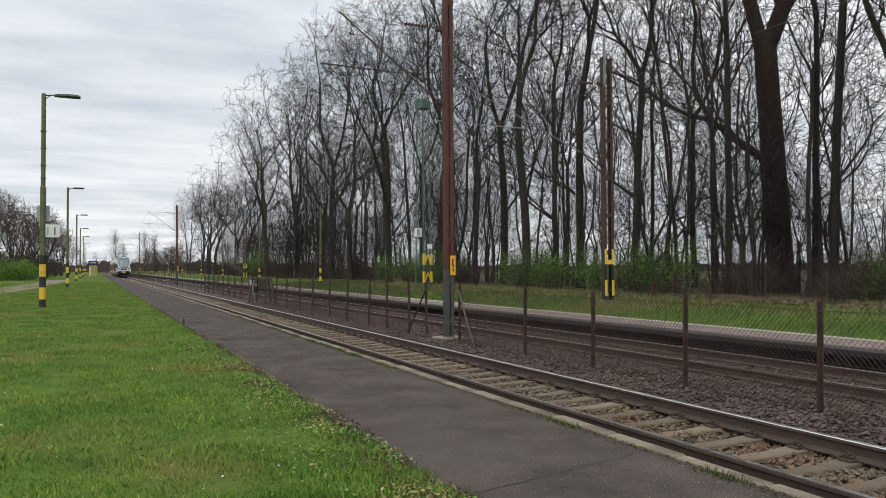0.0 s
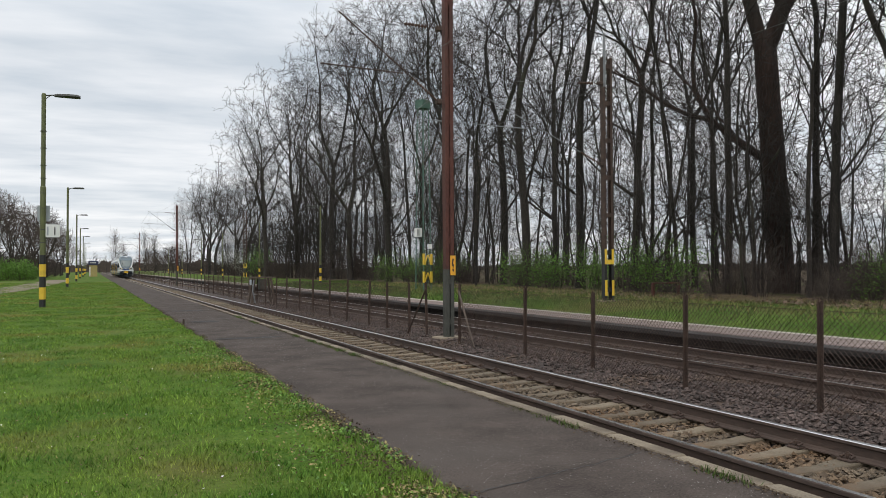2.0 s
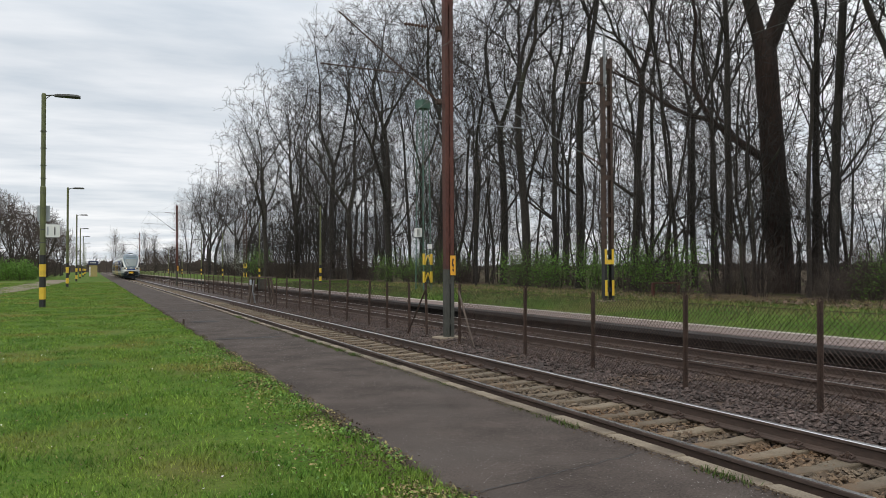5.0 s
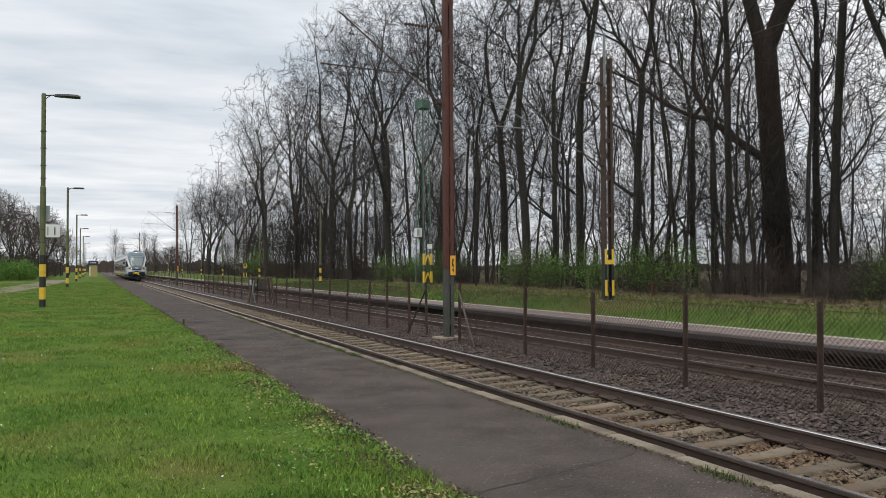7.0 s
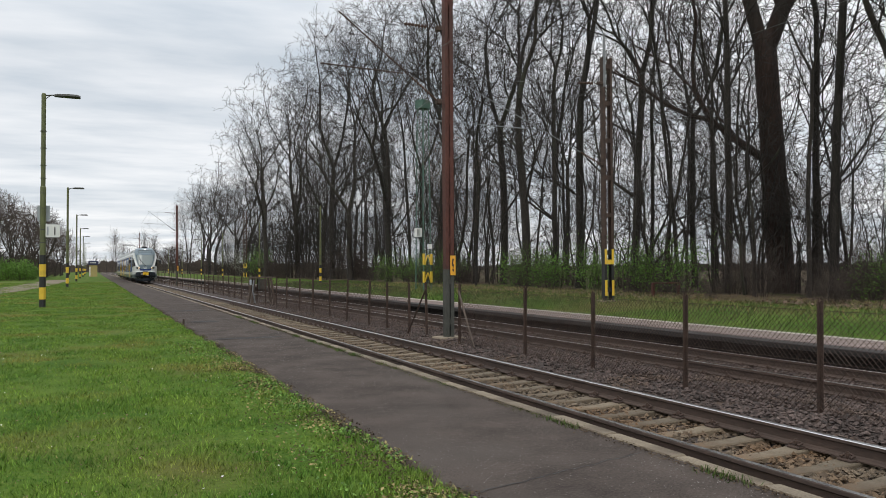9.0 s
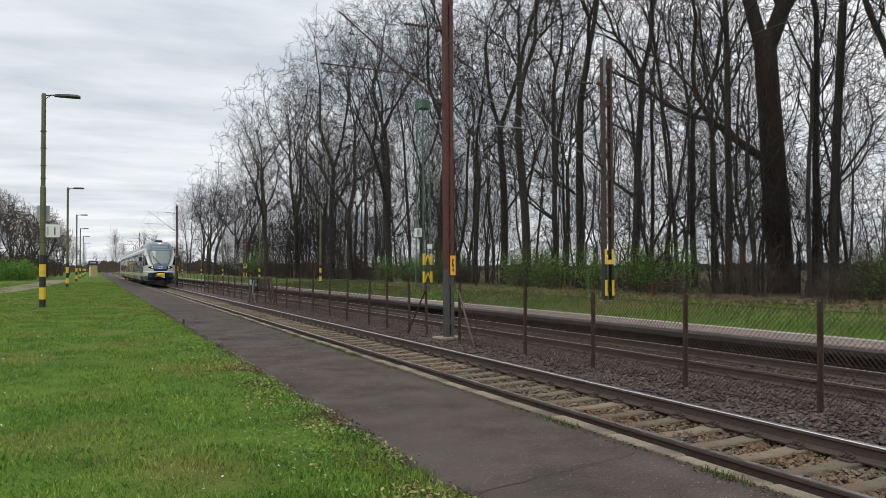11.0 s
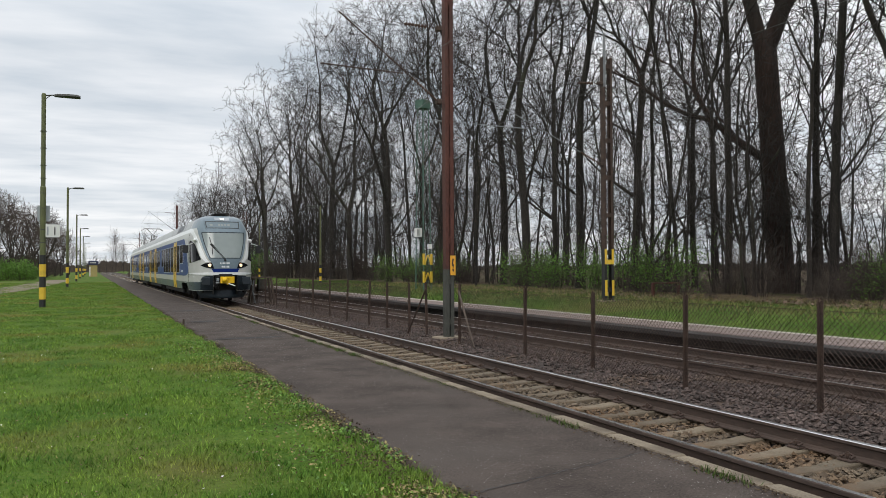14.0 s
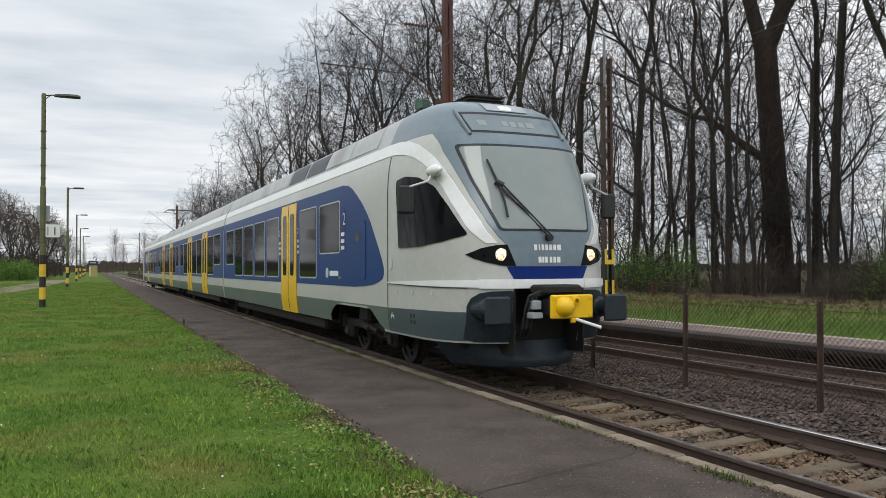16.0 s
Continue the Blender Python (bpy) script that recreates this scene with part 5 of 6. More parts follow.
def body_shell(t, name, y0, y1, first):
    """One car's shell: the curved section drawn along the track, with the cab where it has one."""
    zs = [.60, .68, .8, .95, 1.03, 1.2, 1.36, 1.45, 1.5, 1.75, 2.0, 2.2, 2.6, 2.9, 3.05, 3.2, 3.32, 3.45, 3.55, 3.66, 3.76, 3.86, 3.95, 4.02, 4.07, 4.11, 4.14, 4.16]
    s = Shape()
    cab = first in ("front", "rear")
    rs = [0, .13, .26, .39, .5, .6, .7, .78, .85, .9, .94, .97, .99, 1.0]
    lo, hi = (3.0, y1) if first == "front" else ((y0, TRAIN_END - 3.0) if first == "rear" else (y0, y1))
    for sg in (-1, 1):
        ysd = [lo + (hi - lo) * i / 8 for i in range(9)]
        if first == "front":
            ysd = [3.0, 3.05, 6.2] + [6.2 + (hi - 6.2) * i / 6 for i in range(1, 7)]
        rows = [[(sg * half_width(z), y, tall(z)) for y in ysd] for z in zs]
        k = len(s.f)
        s.grid(rows)
        for i in range(len(zs) - 1):
            for j in range(8):
                if zs[i] >= 3.66:
                    s.m[k + i * 8 + j] = 1
                if first == "front" and zs[i] < .95 and j in (0, 1):
                    s.m[k + i * 8 + j] = 9
    keep = [i for i, m in enumerate(s.m) if m != 9]
    s.f, s.m = [s.f[i] for i in keep], [s.m[i] for i in keep]
    slots = [TRAIN_GREY, TRAIN_ROOF]
    s.face([(half_width(.56) * q, y, .61) for q, y in ((-1, lo if first != "front" else 6.3), (1, lo if first != "front" else 6.3), (1, hi), (-1, hi))])
    for y in (lo, hi):
        s.face([(half_width(z), y, tall(z)) for z in zs] + [(-half_width(z), y, tall(z)) for z in reversed(zs)])
    ob = s.part(name, slots, t, "light grey car body with a dusty roof")
    smooth_by_angle(ob.data, 30)
    if cab:
        s = Shape()
        flip = (lambda p: p) if first == "front" else (lambda p: (p[0], TRAIN_END - p[1], p[2]))
        for sg in (-1, 1):
            rows = []
            for z in zs:
                w = half_width(z)
                row = [on_front(sg * w * r, z) for r in rs]
                row = [Vector((p.x, min(p.y, 3.0), p.z)) for p in row] + [Vector((sg * w, 3.0, tall(z)))]
                rows.append([flip(tuple(p)) for p in row])
            k = len(s.f)
            s.grid(rows)
            n = len(rs)
            for i in range(len(zs) - 1):
                for j in range(n):
                    s.m[k + i * n + j] = 1 if zs[i] >= 3.66 else 0
                    if first == "front" and j < 3 and zs[i] < 1.36:
                        s.m[k + i * n + j] = 2
        keep = [i for i, m in enumerate(s.m) if m != 2]
        s.f, s.m = [s.f[i] for i in keep], [s.m[i] for i in keep]
        ob = s.part("cab", [TRAIN_GREY, TRAIN_SLATE], t, "rounded cab with a blue-grey dome")
        smooth_by_angle(ob.data, 40)


def text_part(body, size, m, material, parent, name="lettering"):
    cu = bpy.data.curves.new(name, "FONT")
    cu.body, cu.size, cu.extrude = body, size, 0.002
    ob = new(name, cu)
    bpy.context.view_layer.update()
    me = bpy.data.meshes.new_from_object(ob)
    bpy.data.objects.remove(ob)
    me.materials.clear()
    me.materials.append(material)
    ob = new(name, me)
    ob.parent = parent
    ob.matrix_basis = m
    return ob


def build_window(t, sg, y0, y1, z0, z1):
    w = skin("window", round_poly(rect(y0, y1, z0, z1), .07), sg, .016, GLASS_DARK, t, du=.6, dv=.25)
    skin("window_trim", round_poly(rect(y0 - .045, y1 + .045, z0 - .045, z1 + .045), .09), sg, .011, SILVER, w, du=.6, dv=.25)
    skin("window_seal", round_poly(rect(y0 - .02, y1 + .02, z0 - .02, z1 + .02), .08), sg, .0135, RUBBER, w, du=.6, dv=.25)


def build_door(t, sg, y0, y1):
    mid = (y0 + y1) / 2
    d = skin("door", rect(y0, y1, .60, 3.20), sg, .022, TRAIN_YELLOW, t, "yellow double-leaf passenger door", du=.8, dv=.2)
    w = (y1 - y0)
    for a, b in ((y0 + .15 * w, y0 + .37 * w), (y0 + .63 * w, y0 + .85 * w)):
        skin("door_window", round_poly(rect(a, b, 1.48, 2.96), .1), sg, .030, GLASS_DARK, d, du=.5, dv=.25)
    skin("door_joint", rect(mid - .018, mid + .018, .62, 3.18), sg, .027, RUBBER, d, du=.5, dv=.25)
    for a in (y0 + .02, y1 - .06):
        skin("door_edge", rect(a, a + .04, .62, 3.18), sg, .026, TRAIN_YELLOW, d, du=.5, dv=.25)


def build_train():
    t = empty("train", pose(TRACK, 60, 0), "light grey, white and blue electric multiple unit with yellow doors", "train")
    ends = (0.0, *JOINTS, TRAIN_END)
    for i in range(4):
        y0, y1 = ends[i] + (.11 if i else 0), ends[i + 1] - (.11 if i < 3 else 0)
        body_shell(t, "car_body", y0, y1, ("front", "mid", "mid", "rear")[i])
    for j in JOINTS:
        s = Shape()
        zs = (.7, 2.0, 3.0, 3.4, 3.7, 3.95)
        rows = []
        for k in range(7):
            y = j - .13 + k * .26 / 6
            f = .93 if k % 2 else .97
            rows.append([(sgn * half_width(z) * f, y, z) for sgn, zz in ((-1, zs), (1, zs[::-1])) for z in zz])
        s.grid(rows, 0, True)
        s.part("gangway_bellows", RUBBER, t)

    for sg in (-1, 1):
        # colour bands along the sides
        skin("slate_skirt_band", [(.30, .63), (2.60, .63), (2.60, 1.01), (1.2, 1.035), (.30, 1.035)], sg, .006, TRAIN_MID, t, "slate lower band of the cab", du=.1, dv=.1)
        skin("green_skirt_band", [(2.605, .64), (2.88, .65), (3.06, .71), (3.24, .81), (3.45, .93), (3.7, .985), (5.30, .985), (5.75, .93), (6.05, .82), (6.22, .70), (6.24, .61), (20.44, .605), (20.44, 1.01), (2.605, 1.01)], sg, .006, TRAIN_GREEN, t, "dusty grey-green lower band", du=3.0, dv=.5)
        for a, b in ((20.66, 36.69), (36.91, 52.94), (53.16, 70.8)):
            skin("green_skirt_band", rect(a, b, .605, 1.01), sg, .006, TRAIN_GREEN, t, du=2.0, dv=.1)
        skin("blue_band", [(20.44, 1.31), (20.44, 3.25), (5.2, 3.25), (4.85, 3.21), (4.55, 3.12), (4.26, 2.98), (3.98, 2.83), (3.73, 2.66), (3.48, 2.45), (3.23, 2.18), (3.02, 1.95), (2.88, 1.78), (2.80, 1.66), (2.79, 1.55), (2.86, 1.47), (3.05, 1.41), (3.4, 1.36), (3.84, 1.33), (4.4, 1.31)],
             sg, .006, TRAIN_BLUE, t, "blue side panel with a curved front edge", du=.25, dv=.15)
        for a, b in ((20.66, 36.69), (36.91, 52.94), (53.16, 69.8)):
            skin("blue_band", rect(a, b, 1.31, 3.25), sg, .006, TRAIN_BLUE, t, du=2.0, dv=.15)
        outer = [(.13, 1.98), (.17, 2.07), (.28, 2.27), (.42, 2.46), (.58, 2.66), (.76, 2.88), (.96, 3.09), (1.13, 3.24), (1.32, 3.38), (1.6, 3.52), (1.98, 3.63), (2.4, 3.68), (2.8, 3.695), (20.44, 3.695)]
        inner = [(20.44, 3.50), (2.8, 3.485), (2.4, 3.47), (1.99, 3.42), (1.65, 3.33), (1.4, 3.22), (1.2, 3.10), (1.05, 2.98), (.86, 2.78), (.70, 2.58), (.52, 2.37), (.37, 2.18), (.24, 2.03), (.20, 1.98)]
        skin("white_band", outer + inner, sg, .010, TRAIN_WHITE, t, "white band sweeping down the cab pillar", du=.14, dv=.08)
        for a, b in ((20.66, 36.69), (36.91, 52.94), (53.16, 71.0)):
            skin("white_band", rect(a, b, 3.50, 3.695), sg, .010, TRAIN_WHITE, t, du=2.0, dv=.1)
        # white ledge round the bumper
        skin("white_ledge", [(.1, 1.375), (.62, 1.385), (2.58, 1.405), (2.58, 1.425), (1.6, 1.455), (.62, 1.475), (.1, 1.48)], sg, .022, TRAIN_WHITE, t, du=.08, dv=.08)
        skin("body_seam", rect(2.585, 2.600, .66, 3.46), sg, .009, STEEL_DARK, t, du=.1, dv=.2)
        skin("body_seam", [(.35, 1.362), (2.58, 1.392), (2.58, 1.402), (.35, 1.372)], sg, .012, STEEL_DARK, t, du=.1, dv=.2)
        # cab side window
        wnd = round_poly([(2.20, 3.03), (1.85, 3.06), (1.42, 3.00), (1.05, 2.84), (.76, 2.56), (.50, 2.27), (.375, 2.12), (.42, 2.09), (.75, 2.015), (1.25, 1.965), (2.10, 1.955)], .06)
        w = skin("cab_window", wnd, sg, .014, GLASS_DARK, t, "black raked cab side window", du=.1, dv=.1)
        # windows and doors of the leading and trailing cars
        for y0, y1, z0, z1 in ((7.24, 8.66, 1.48, 2.95), (5.47, 6.91, 1.99, 2.93), (11.06, 12.49, 1.47, 2.95), (12.86, 14.25, 1.47, 2.95), (14.62, 16.06, 1.47, 2.95), (16.42, 17.8, 1.47, 2.95), (18.18, 19.72, 1.84, 2.95)):
            build_window(t, sg, y0, y1, z0, z1)
            build_window(t, sg, TRAIN_END - y1, TRAIN_END - y0, z0, z1)
        build_door(t, sg, 9.02, 10.63)
        build_door(t, sg, TRAIN_END - 10.63, TRAIN_END - 9.02)
        for y0, y1, z0, z1 in ((21.4, 22.95, 1.85, 2.95), (23.3, 24.8, 1.46, 2.95), (27.0, 28.55, 1.46, 2.95), (28.85, 30.5, 1.46, 2.95), (32.85, 34.3, 1.46, 2.95), (34.65, 36.1, 1.85, 2.95)):
            build_window(t, sg, y0, y1, z0, z1)
            build_window(t, sg, TRAIN_END - y1, TRAIN_END - y0, z0, z1)
        for y0, y1 in ((25.02, 26.72), (30.75, 32.55)):
            build_door(t, sg, y0, y1)
            build_door(t, sg, TRAIN_END - y1, TRAIN_END - y0)
        # service hatch, class labels, small plates
        h = skin("service_hatch", round_poly(rect(3.72, 4.53, 1.46, 2.49), .12), sg, .016, TRAIN_BLUE, t, du=.3, dv=.2)
        skin("hatch_seal", round_poly(rect(3.70, 4.55, 1.44, 2.51), .13), sg, .011, TRAIN_NAVY, h, du=.3, dv=.2)
        skin("hatch_lock", round_poly(rect(4.02, 4.28, 2.14, 2.29), .03), sg, .021, GLASS_DARK, h)
        for ya, yb, z0, z1 in ((4.97, 5.25, 1.96, 2.78), (8.76, 8.94, 1.95, 2.78), (10.72, 10.9, 1.95, 2.78)):
            pl = skin("class_label", round_poly(rect(ya, yb, z0, z1), .03), sg, .012, TRAIN_NAVY, t)
            for k in range(3):
                skin("label_bar", rect(ya + .03, yb - .03, z0 + .05 + k * .13, z0 + .12 + k * .13), sg, .016, TRAIN_WHITE, pl)
            if sg < 0:
                text_part("2", .34 if yb - ya > .2 else .2, Matrix.Translation(on_side(yb - .05, z0 + .52, sg) + Vector((-.018, 0, 0))) @ pose(0, 0, 0, 90, 0, -90), TRAIN_WHITE, pl, "numeral")
        # operator's device as plain shapes
        skin("device", round_poly(rect(5.55, 6.15, 1.50, 1.60), .03), sg, .012, TRAIN_WHITE, t)
        skin("device", round_poly(rect(6.25, 6.45, 1.46, 1.66), .09), sg, .012, SILVER, t)
        skin("device", [(5.30, 1.46), (5.55, 1.44), (5.52, 1.52)], sg, .012, TRAIN_GREEN, t)
        if sg < 0:
            text_part("A", .2, Matrix.Translation(on_side(2.56, .84, sg) + Vector((-.02, 0, 0))) @ pose(0, 0, 0, 90, 0, -86), TRAIN_WHITE, t, "letter")
        for y, z in ((2.2, 1.28), (1.55, 1.28), (.95, 1.29)):
            skin("bolt", round_poly(rect(y - .03, y + .03, z - .03, z + .03), .03), sg, .012, SILVER, t)
        skin("lock", round_poly(rect(2.38, 2.52, 1.63, 1.80), .06), sg, .014, SILVER, t)
        for y, z in ((1.62, .93), (1.50, .93), (1.50, .84), (1.62, .84)):
            skin("vent_slot", rect(y - .03, y + .03, z - .03, z + .03), sg, .010, BLACK, t)
        # panels along the roof edge
        for k in range(9):
            a = 3.6 + k * 1.8
            if k in (2, 3):
                skin("roof_panel", rect(a, a + 1.62, 3.76, 4.03), sg, .012, TRAIN_DARK, t, du=.5, dv=.06)
            else:
                skin("roof_panel", rect(a, a + 1.74, 3.76, 4.03), sg, .012, TRAIN_ROOF, t, du=.5, dv=.06)
        for ja, jb in ((21.2, 36.2), (37.3, 52.5), (53.6, 69)):
            a = ja
            while a + 2 < jb:
                skin("roof_panel", rect(a, a + 2.05, 3.76, 4.03), sg, .012, TRAIN_ROOF, t, du=1.0, dv=.06)
                a += 2.1

    # front, seen head-on
    def both(pts):
        return pts + [(-x, z) for x, z in reversed(pts)]
    face = both([(.57, 1.485), (.62, 1.66), (.63, 1.95), (.74, 2.06), (.86, 2.26), (.99, 2.66), (1.09, 3.08), (1.15, 3.36), (1.18, 3.66)])
    skin("front_panel", face, 0, .007, TRAIN_SLATE, t, "blue-grey front panel round the windscreen", du=.1, dv=.1)
    navy = both([(.56, 1.488), (.66, 1.665)])
    skin("navy_stripe", navy, 0, .012, TRAIN_NAVY, t, du=.1, dv=.1)
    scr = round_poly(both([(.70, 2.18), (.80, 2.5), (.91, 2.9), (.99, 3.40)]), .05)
    sc = skin("windscreen", scr, 0, .016, GLASS_SCREEN, t, "large windscreen with the sky's reflection painted into its grey", du=.1, dv=.1)
    scr2 = round_poly(both([(.735, 2.15), (.84, 2.5), (.95, 2.9), (1.035, 3.44)]), .06)
    skin("windscreen_seal", scr2, 0, .011, TRAIN_DARK, sc, du=.1, dv=.1)
    dsp = both([(.745, 3.66), (.785, 3.91)])
    dp = skin("display", dsp, 0, .016, GLASS_DISPLAY, t, "destination display behind glass", du=.1, dv=.06)
    skin("display_seal", both([(.78, 3.63), (.825, 3.94)]), 0, .011, RUBBER, dp, du=.1, dv=.06)
    for a, b in ((-.62, -.48), (-.22, -.12), (-.08, .02), (.06, .16), (.2, .34)):
        skin("display_bar", rect(a, b, 3.75, 3.84), 0, .019, GLASS_SCREEN, dp)
    tl = skin("top_lamp", round_poly(rect(-.10, .10, 3.985, 4.03), .02), 0, .02, LAMP_TOP, t, "white top lamp", du=.1, dv=.03)
    skin("top_lamp_surround", rect(-.36, .36, 3.97, 4.07), 0, .013, GREY_PLATE, tl, du=.1, dv=.03)
    for sg in (-1, 1):
        hl = [(sg * x, z) for x, z in ((1.13, 1.83), (.96, 1.915), (.78, 1.955), (.64, 1.965), (.60, 1.85), (.53, 1.67), (.72, 1.675), (.93, 1.725), (1.05, 1.775))]
        h = skin("headlight", hl, 0, .013, GLASS_DARK, t, "black almond-shaped headlight", du=.08, dv=.08)
        c = on_front(sg * .725, 1.825)
        s = Shape().lathe([(.0, -.028), (.05, -.026), (.085, -.012), (.088, .02)], 20, (c.x, c.y - .012, c.z), "y")
        s.part("headlamp", LAMP_GLOW, h, "lit warm white headlamp", smooth=True)
        c2 = on_front(sg * .93, 1.83)
        s = Shape().lathe([(.0, -.012), (.03, -.010), (.035, .01)], 12, (c2.x, c2.y - .012, c2.z), "y")
        s.part("tail_lamp", GLASS_DARK, h)
        # dark bumper with the buffer pocket
        bp = [(sg * x, z) for x, z in ((.575, .62), (.575, 1.33), (.85, 1.325), (.99, 1.30), (1.08, 1.23), (1.12, 1.12), (1.12, 1.0), (1.12, .66), (1.0, .62))]
        skin("bumper", bp, 0, .012, TRAIN_DARK, t, "dark slate bumper", du=.08, dv=.08)
        wl_ = [(sg * x, z) for x, z in ((.575, 1.36), (.575, 1.485), (1.0, 1.485), (1.0, 1.365))]
        skin("white_ledge", wl_, 0, .025, TRAIN_WHITE, t, du=.08, dv=.08)
        bf = empty("buffer", pose(sg * .95, 0, 1.09))
        bf.parent = t
        s = Shape().lathe([(.15, .6), (.15, .12), (.13, .10), (.115, .08), (.115, -.18)], 20, (0, 0, 0), "y")
        s.part("buffer_sleeve", TRAIN_DARK, bf, smooth=False)
        s = Shape().box(-.19, .19, -.25, -.17, -.19, .19, .025)
        s.part("buffer_plate", TRAIN_DARK, bf, "flat dark rectangular buffer plate")
        # mirror on its arm
        m = empty("side_mirror", pose(0, 0, 0))
        m.parent = t
        s = Shape()
        s.lathe([(.0, -.24), (.05, -.22), (.085, -.12), (.09, 0), (.075, .12), (.0, .2)], 14, (sg * 1.33, 1.05, 3.09), "y")
        s.part("mirror_pod", TRAIN_WHITE, m, "white camera pod", smooth=True)
        s = Shape().path([(sg * 1.36, 1.05, 3.05), (sg * 1.44, .98, 2.93), (sg * 1.72, 1.02, 2.84), (sg * 1.76, 1.04, 2.70)], .016, 8)
        s.part("mirror_arm", SILVER, m)
        s = Shape().box(sg * 1.76 - .13, sg * 1.76 + .13, 1.0, 1.1, 2.45, 2.86, .03)
        s.part("mirror_head", RUBBER, m, "black mirror head")
        # rain strip and lip beside the display
        s = Shape().path([on_front(sg * .80, 3.60) + Vector((0, -.02, 0)), on_front(sg * .84, 3.8) + Vector((0, -.03, .01)), on_front(sg * .86, 3.95) + Vector((0, -.02, .02))], .03, 6)
        s.part("display_fin", TRAIN_SLATE, t)
    for a, b in ((-.25, -.205), (-.175, -.155), (-.13, -.09), (-.07, -.03), (-.01, .04), (.06, .105), (.125, .185)):
        skin("marking_bar", rect(a, b, 1.885, 1.965), 0, .013, TRAIN_WHITE, t)
    for a, b in ((-.19, -.145), (-.13, -.10), (-.085, -.045), (-.01, .03), (.05, .09), (.11, .165)):
        skin("marking_bar", rect(a, b, 1.715, 1.795), 0, .013, TRAIN_WHITE, t)
    skin("white_ledge", rect(-.57, .57, 1.365, 1.485), 0, .020, TRAIN_WHITE, t, du=.1, dv=.08)

    # wiper: two arms and a blade
    wp = empty("wiper", pose(0, 0, 0))
    wp.parent = t
    lift = Vector((0, -.055, .02))
    s = Shape()
    for d in (-.03, .03):
        s.tube(on_front(-.02 + d, 2.08) + lift, on_front(-.60 + d, 2.80) + lift, .013, n=6)
    s.tube(on_front(-.28, 2.38) + lift, on_front(-.64, 2.76) + lift, .009, n=6)
    s.part("wiper_arm", RUBBER, wp)
    s = Shape().path([on_front(-.70, 3.17) + lift, on_front(-.66, 2.98) + lift, on_front(-.615, 2.78) + lift, on_front(-.60, 2.55) + lift, on_front(-.61, 2.33) + lift], .018, 6)
    s.tube(on_front(-.66, 2.84) + lift, on_front(-.56, 2.78) + lift, .045, n=8)
    s.part("wiper_blade", RUBBER, wp)
    s = Shape().tube(on_front(-.02, 2.06), on_front(-.02, 2.06) + Vector((0, -.09, .0)), .05, n=10)
    s.part("wiper_pivot", RUBBER, wp)

    # coupler in its recess, whose walls are coloured near black for the shade inside
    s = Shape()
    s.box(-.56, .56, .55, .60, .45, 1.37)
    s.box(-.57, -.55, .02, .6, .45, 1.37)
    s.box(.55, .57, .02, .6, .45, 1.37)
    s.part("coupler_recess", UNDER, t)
    cp = empty("coupler", pose(0, 0, 0))
    cp.parent = t
    s = Shape().box(-.33, .33, -.56, -.50, .98, 1.30, .015)
    s.lathe([(.0, -.70), (.06, -.69), (.11, -.65), (.14, -.57), (.145, -.52)], 20, (-.13, 0, 1.14), "y")
    s.lathe([(.03, -.60), (.06, -.59), (.06, -.55)], 12, (.04, 0, 1.22), "y")
    s.box(-.31, -.25, -.57, -.55, 1.23, 1.28, .004)
    s.box(.25, .31, -.57, -.55, 1.23, 1.28, .004)
    s.box(.25, .31, -.57, -.55, 1.00, 1.05, .004)
    s.box(-.03, .05, -.57, -.52, .92, .99, .01)
    ob = s.part("coupler_head", TRAIN_YELLOW, cp, "yellow coupler head with a domed cone")
    smooth_by_angle(ob.data, 35)
    s = Shape().box(-.26, .26, -.52, -.18, 1.0, 1.26, .03)
    s.tube((0, -.2, 1.1), (0, .6, 1.1), .13, n=12)
    s.part("coupler_shank", RUBBER, cp)
    s = Shape().box(-.34, .26, -.42, .0, 1.30, 1.43, .03)
    s.part("coupler_cover", UNDER, cp)
    s = Shape()
    for k, x in enumerate((-.40, -.46, -.52)):
        s.path([(x + .22, -.3, 1.36), (x + .02, -.26, 1.28), (x - .02, -.22, 1.10), (x - .02, -.15, .85), (x + .06, .1, .72), (x + .1, .4, .80)], .026 - k * .004, 8)
    s.part("hoses", RUBBER, cp)
    s = Shape().box(-.47, -.35, -.34, -.2, 1.10, 1.22, .01)
    s.box(-.50, -.34, -.36, -.2, .98, 1.06, .01)
    s.part("plug_box", GREY_PLATE, cp)
    s = Shape().tube((.05, -.56, .97), (.34, -.72, .86), .022, n=8)
    s.part("release_handle", TRAIN_WHITE, cp, "white release handle")

    # snow plough
    s = Shape()
    rows = []
    for z, wd, y in ((.62, 1.22, .35), (.50, 1.20, .30), (.38, 1.12, .25), (.27, 1.04, .20), (.25, 1.02, .24)):
        rows.append([(wd * q, y + .9 * abs(q) ** 2.6, z) for q in (-1, -.85, -.7, -.5, -.25, 0, .25, .5, .7, .85, 1)])
    s.grid(rows)
    ob = s.part("plough", TRAIN_DARK, t, "dark slate snow plough close above the rails", smooth=True)
    # these boxes take the near black that stands for shade under the floor
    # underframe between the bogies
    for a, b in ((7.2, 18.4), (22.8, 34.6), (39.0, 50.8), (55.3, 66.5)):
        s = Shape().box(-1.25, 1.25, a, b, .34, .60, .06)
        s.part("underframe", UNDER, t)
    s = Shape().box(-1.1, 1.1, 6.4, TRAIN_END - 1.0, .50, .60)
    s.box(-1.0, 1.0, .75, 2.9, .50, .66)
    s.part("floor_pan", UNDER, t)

    # bogies and the arch over the leading one
    axles = []
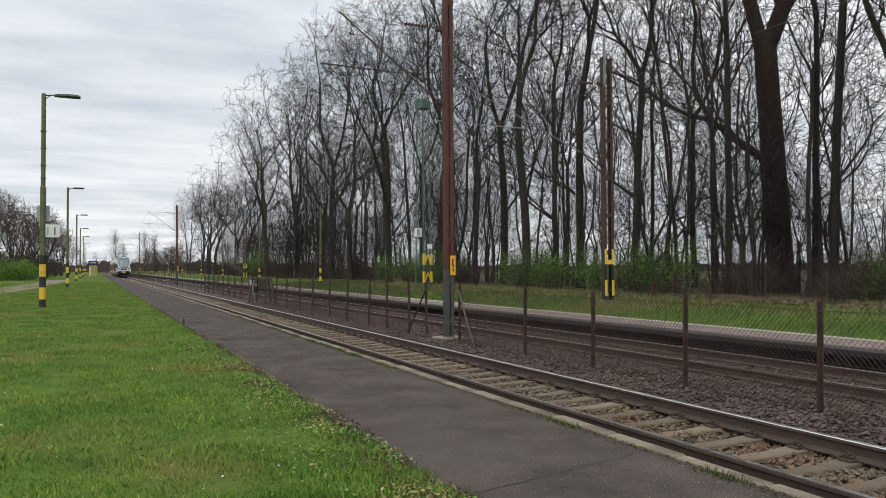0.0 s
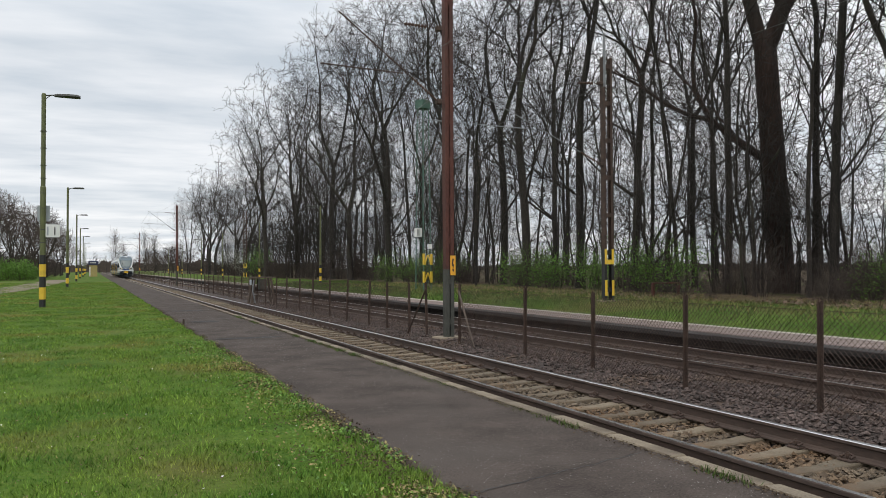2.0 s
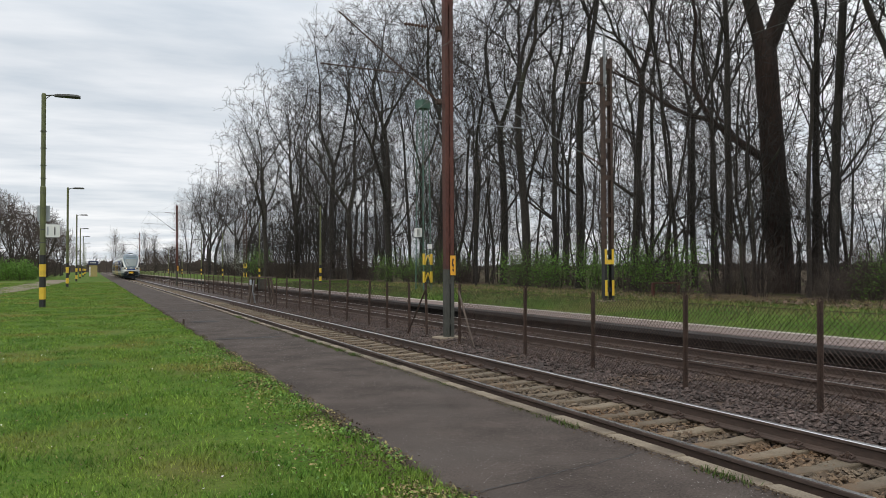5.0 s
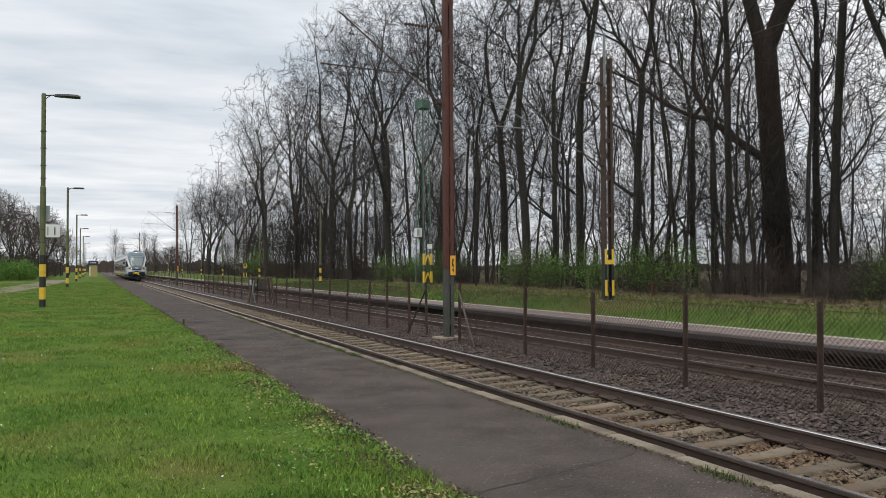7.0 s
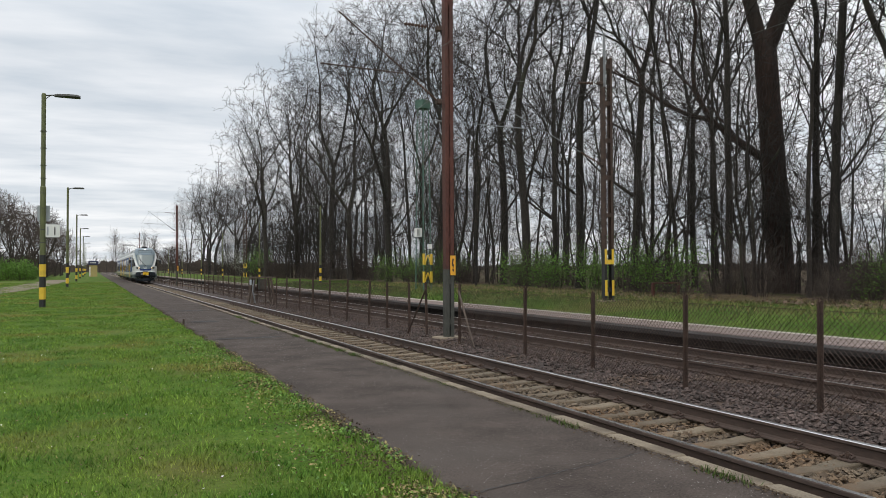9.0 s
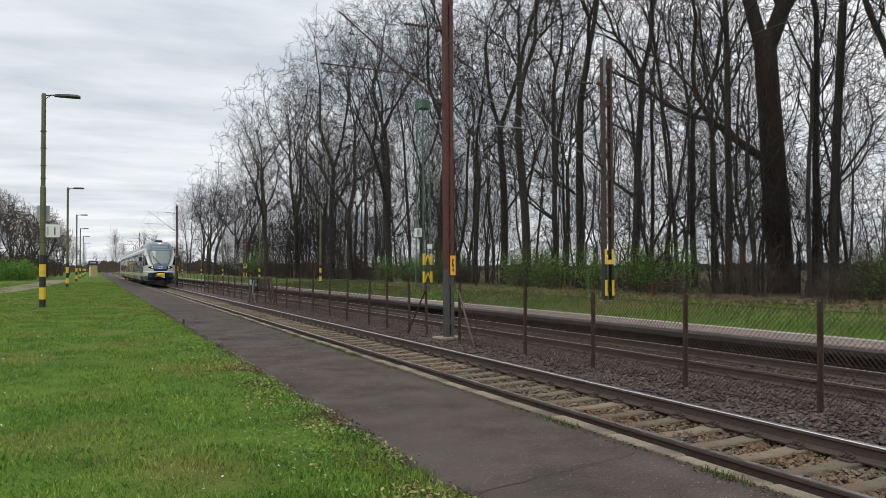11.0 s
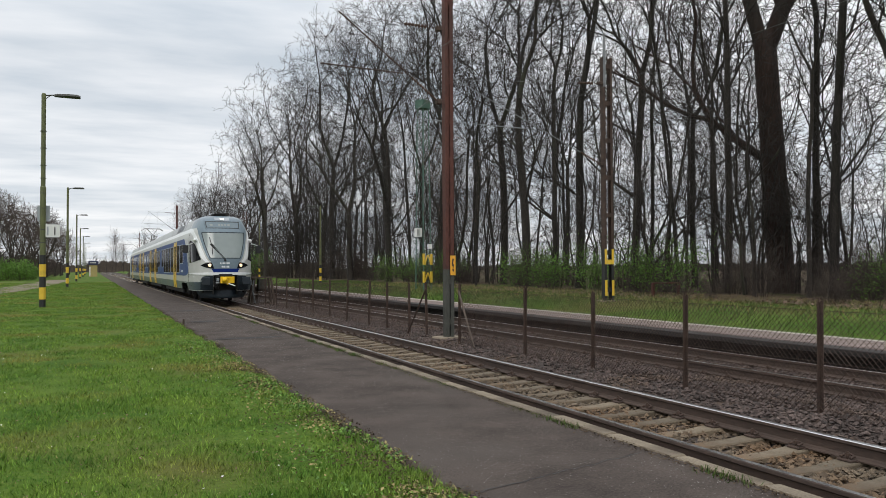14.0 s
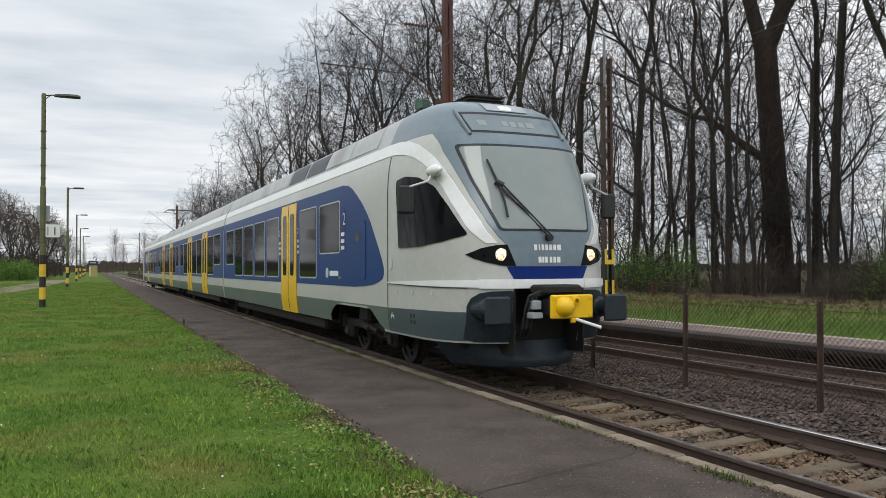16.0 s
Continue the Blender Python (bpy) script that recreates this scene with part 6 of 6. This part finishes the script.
    for k, yb in enumerate((4.65, *JOINTS, TRAIN_END - 4.65)):
        b = empty("bogie", pose(0, yb, 0))
        b.parent = t
        for sg in (-1, 1):
            s = Shape()
            s.box(sg * 1.02 - .07, sg * 1.02 + .07, -1.5, 1.5, .50, .66, .03)
            for ay in (-1.25, 1.25):
                s.box(sg * 1.02 - .10, sg * 1.02 + .10, ay - .19, ay + .19, .28, .58, .05)
                s.lathe([(.0, -.05), (.09, -.05), (.11, .0), (.11, .1)], 14, (sg * 1.12, ay, .43), "x")
                s.tube((sg * 1.05, ay + .34, .46), (sg * 1.05, ay + .34, .72), .09, n=10)
            s.tube((sg * 1.15, -.62, .52), (sg * 1.15, .15, .62), .045, n=8)
            s.tube((sg * 1.15, -.2, .55), (sg * 1.15, .35, .63), .07, n=10)
            s.box(sg * 1.10 - .12, sg * 1.10 + .12, -.28, .28, .66, .98, .05)
            s.part("bogie_frame", UNDER, b)
        s = Shape().box(-1.0, 1.0, -.35, .35, .40, .75, .05)
        s.part("bolster", UNDER, b)
        for ay in (-1.25, 1.25):
            s = Shape()
            s.tube((-.95, 0, 0), (.95, 0, 0), .08, n=10)
            for sg in (-1, 1):
                s.lathe([(.0, sg * .69), (.18, sg * .70), (.19, sg * .76), (.33, sg * .75), (.34, sg * .79), (.43, sg * .79), (.435, sg * .70), (.46, sg * .675), (.46, sg * .655), (.0, sg * .655)], 28, (0, 0, 0), "x")
                for q in range(5):
                    a = q * 2 * math.pi / 5
                    s.tube((sg * .755, .26 * math.cos(a), .26 * math.sin(a)), (sg * .785, .26 * math.cos(a), .26 * math.sin(a)), .035, n=6)
            ob = s.part("wheelset", WHEEL, b)
            smooth_by_angle(ob.data, 35)
            ob.matrix_basis = pose(0, ay, .43)
            axles.append((ob, ay))
    # black panel on the closed body imitates the shaded arch over the trailing bogie
    for sg in (-1, 1):
        for c in (TRAIN_END - 4.65,):
            arch = [(c - 1.78, .56), (c - 1.45, .64), (c - 1.30, .80), (c - .90, .95), (c - .7, .98), (c + .75, .98), (c + 1.1, .93), (c + 1.45, .77), (c + 1.55, .56)]
            skin("bogie_arch_shade", arch, sg, .014, BLACK, t, "black panel painted as the shaded opening over the bogie", du=.3, dv=.1)

    # inner walls behind the leading bogie, near black in place of deep shade
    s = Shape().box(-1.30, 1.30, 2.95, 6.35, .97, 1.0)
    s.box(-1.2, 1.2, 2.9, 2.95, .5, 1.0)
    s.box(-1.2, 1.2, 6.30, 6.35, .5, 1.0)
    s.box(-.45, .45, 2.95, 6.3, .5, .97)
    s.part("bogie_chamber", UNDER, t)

    # roof equipment
    s = Shape().box(-.30, .30, 1.95, 2.9, 4.22, 4.52, .05)
    for k in range(4):
        s.box(-.33, .33, 1.92, 2.93, 4.32 + k * .048, 4.338 + k * .048)
    s.part("roof_unit", UNDER, t, "black louvred roof unit")
    pg = empty("pantograph", pose(0, 51.6, 4.33) @ Matrix.Diagonal((1.15, 1.3, 1.32, 1)))
    pg.parent = t
    s = Shape()
    for sg in (-1, 1):
        s.tube((sg * .5, -.9, .12), (sg * .5, .9, .12), .03, n=6)
        insulator(s, (sg * .5, -.8, -.02), (sg * .5, -.8, .14), .06, 3)
        insulator(s, (sg * .5, .8, -.02), (sg * .5, .8, .14), .06, 3)
    s.part("pantograph_base", STEEL_DARK, pg)
    s = Shape().tube((-.12, .8, .15), (-.12, -.75, .75), .045, n=8).tube((.12, .8, .15), (.12, -.75, .75), .045, n=8)
    s.part("lower_arm", STEEL_DARK, pg)
    s = Shape().tube((0, -.75, .75), (-.45, .45, 1.32), .025, n=6).tube((0, -.75, .75), (.45, .45, 1.32), .025, n=6)
    s.part("upper_arm", STEEL_DARK, pg)
    s = Shape()
    for dy in (.25, .62):
        s.path([(-.95, dy, 1.18), (-.7, dy, 1.34), (.7, dy, 1.34), (.95, dy, 1.18)], .022, 6)
    s.tube((-.45, .25, 1.33), (-.45, .62, 1.33), .02, n=6).tube((.45, .25, 1.33), (.45, .62, 1.33), .02, n=6)
    s.part("collector_head", STEEL_DARK, pg)
    return t, axles


train, AXLES = build_train()


# ---- movement ----
def motions():
    # seconds and the place of the train's nose along the track
    rows = [(0.0, 177.29), (1.0, 172.17), (2.0, 166.10), (3.0, 159.17), (4.0, 151.48), (5.0, 143.07), (6.0, 133.99), (7.0, 124.27), (8.0, 113.91), (9.0, 102.94), (10.0, 91.35), (11.0, 79.16), (12.0, 66.36), (13.0, 52.96), (14.0, 38.99), (15.0, 24.47), (16.0, 9.44)]
    walk(train, [(t, pose(TRACK, y, 0)) for t, y in rows])
    # wheels roll with the way gone
    curve = [c for c in train.animation_data.action.layers[0].strips[0].channelbag(train.animation_data.action_slot).fcurves if c.data_path == "location" and c.array_index == 1][0]
    start = curve.evaluate(1)
    for k, (wheel, ay) in enumerate(AXLES):
        if k < 4:
            turn = []
            for f in range(481):
                way = start - curve.evaluate(1 + f)
                turn.append((f / FPS, Matrix.Translation((0, ay, .43)) @ Matrix.Rotation(way / .43, 4, "X")))
            walk(wheel, turn)


motions()
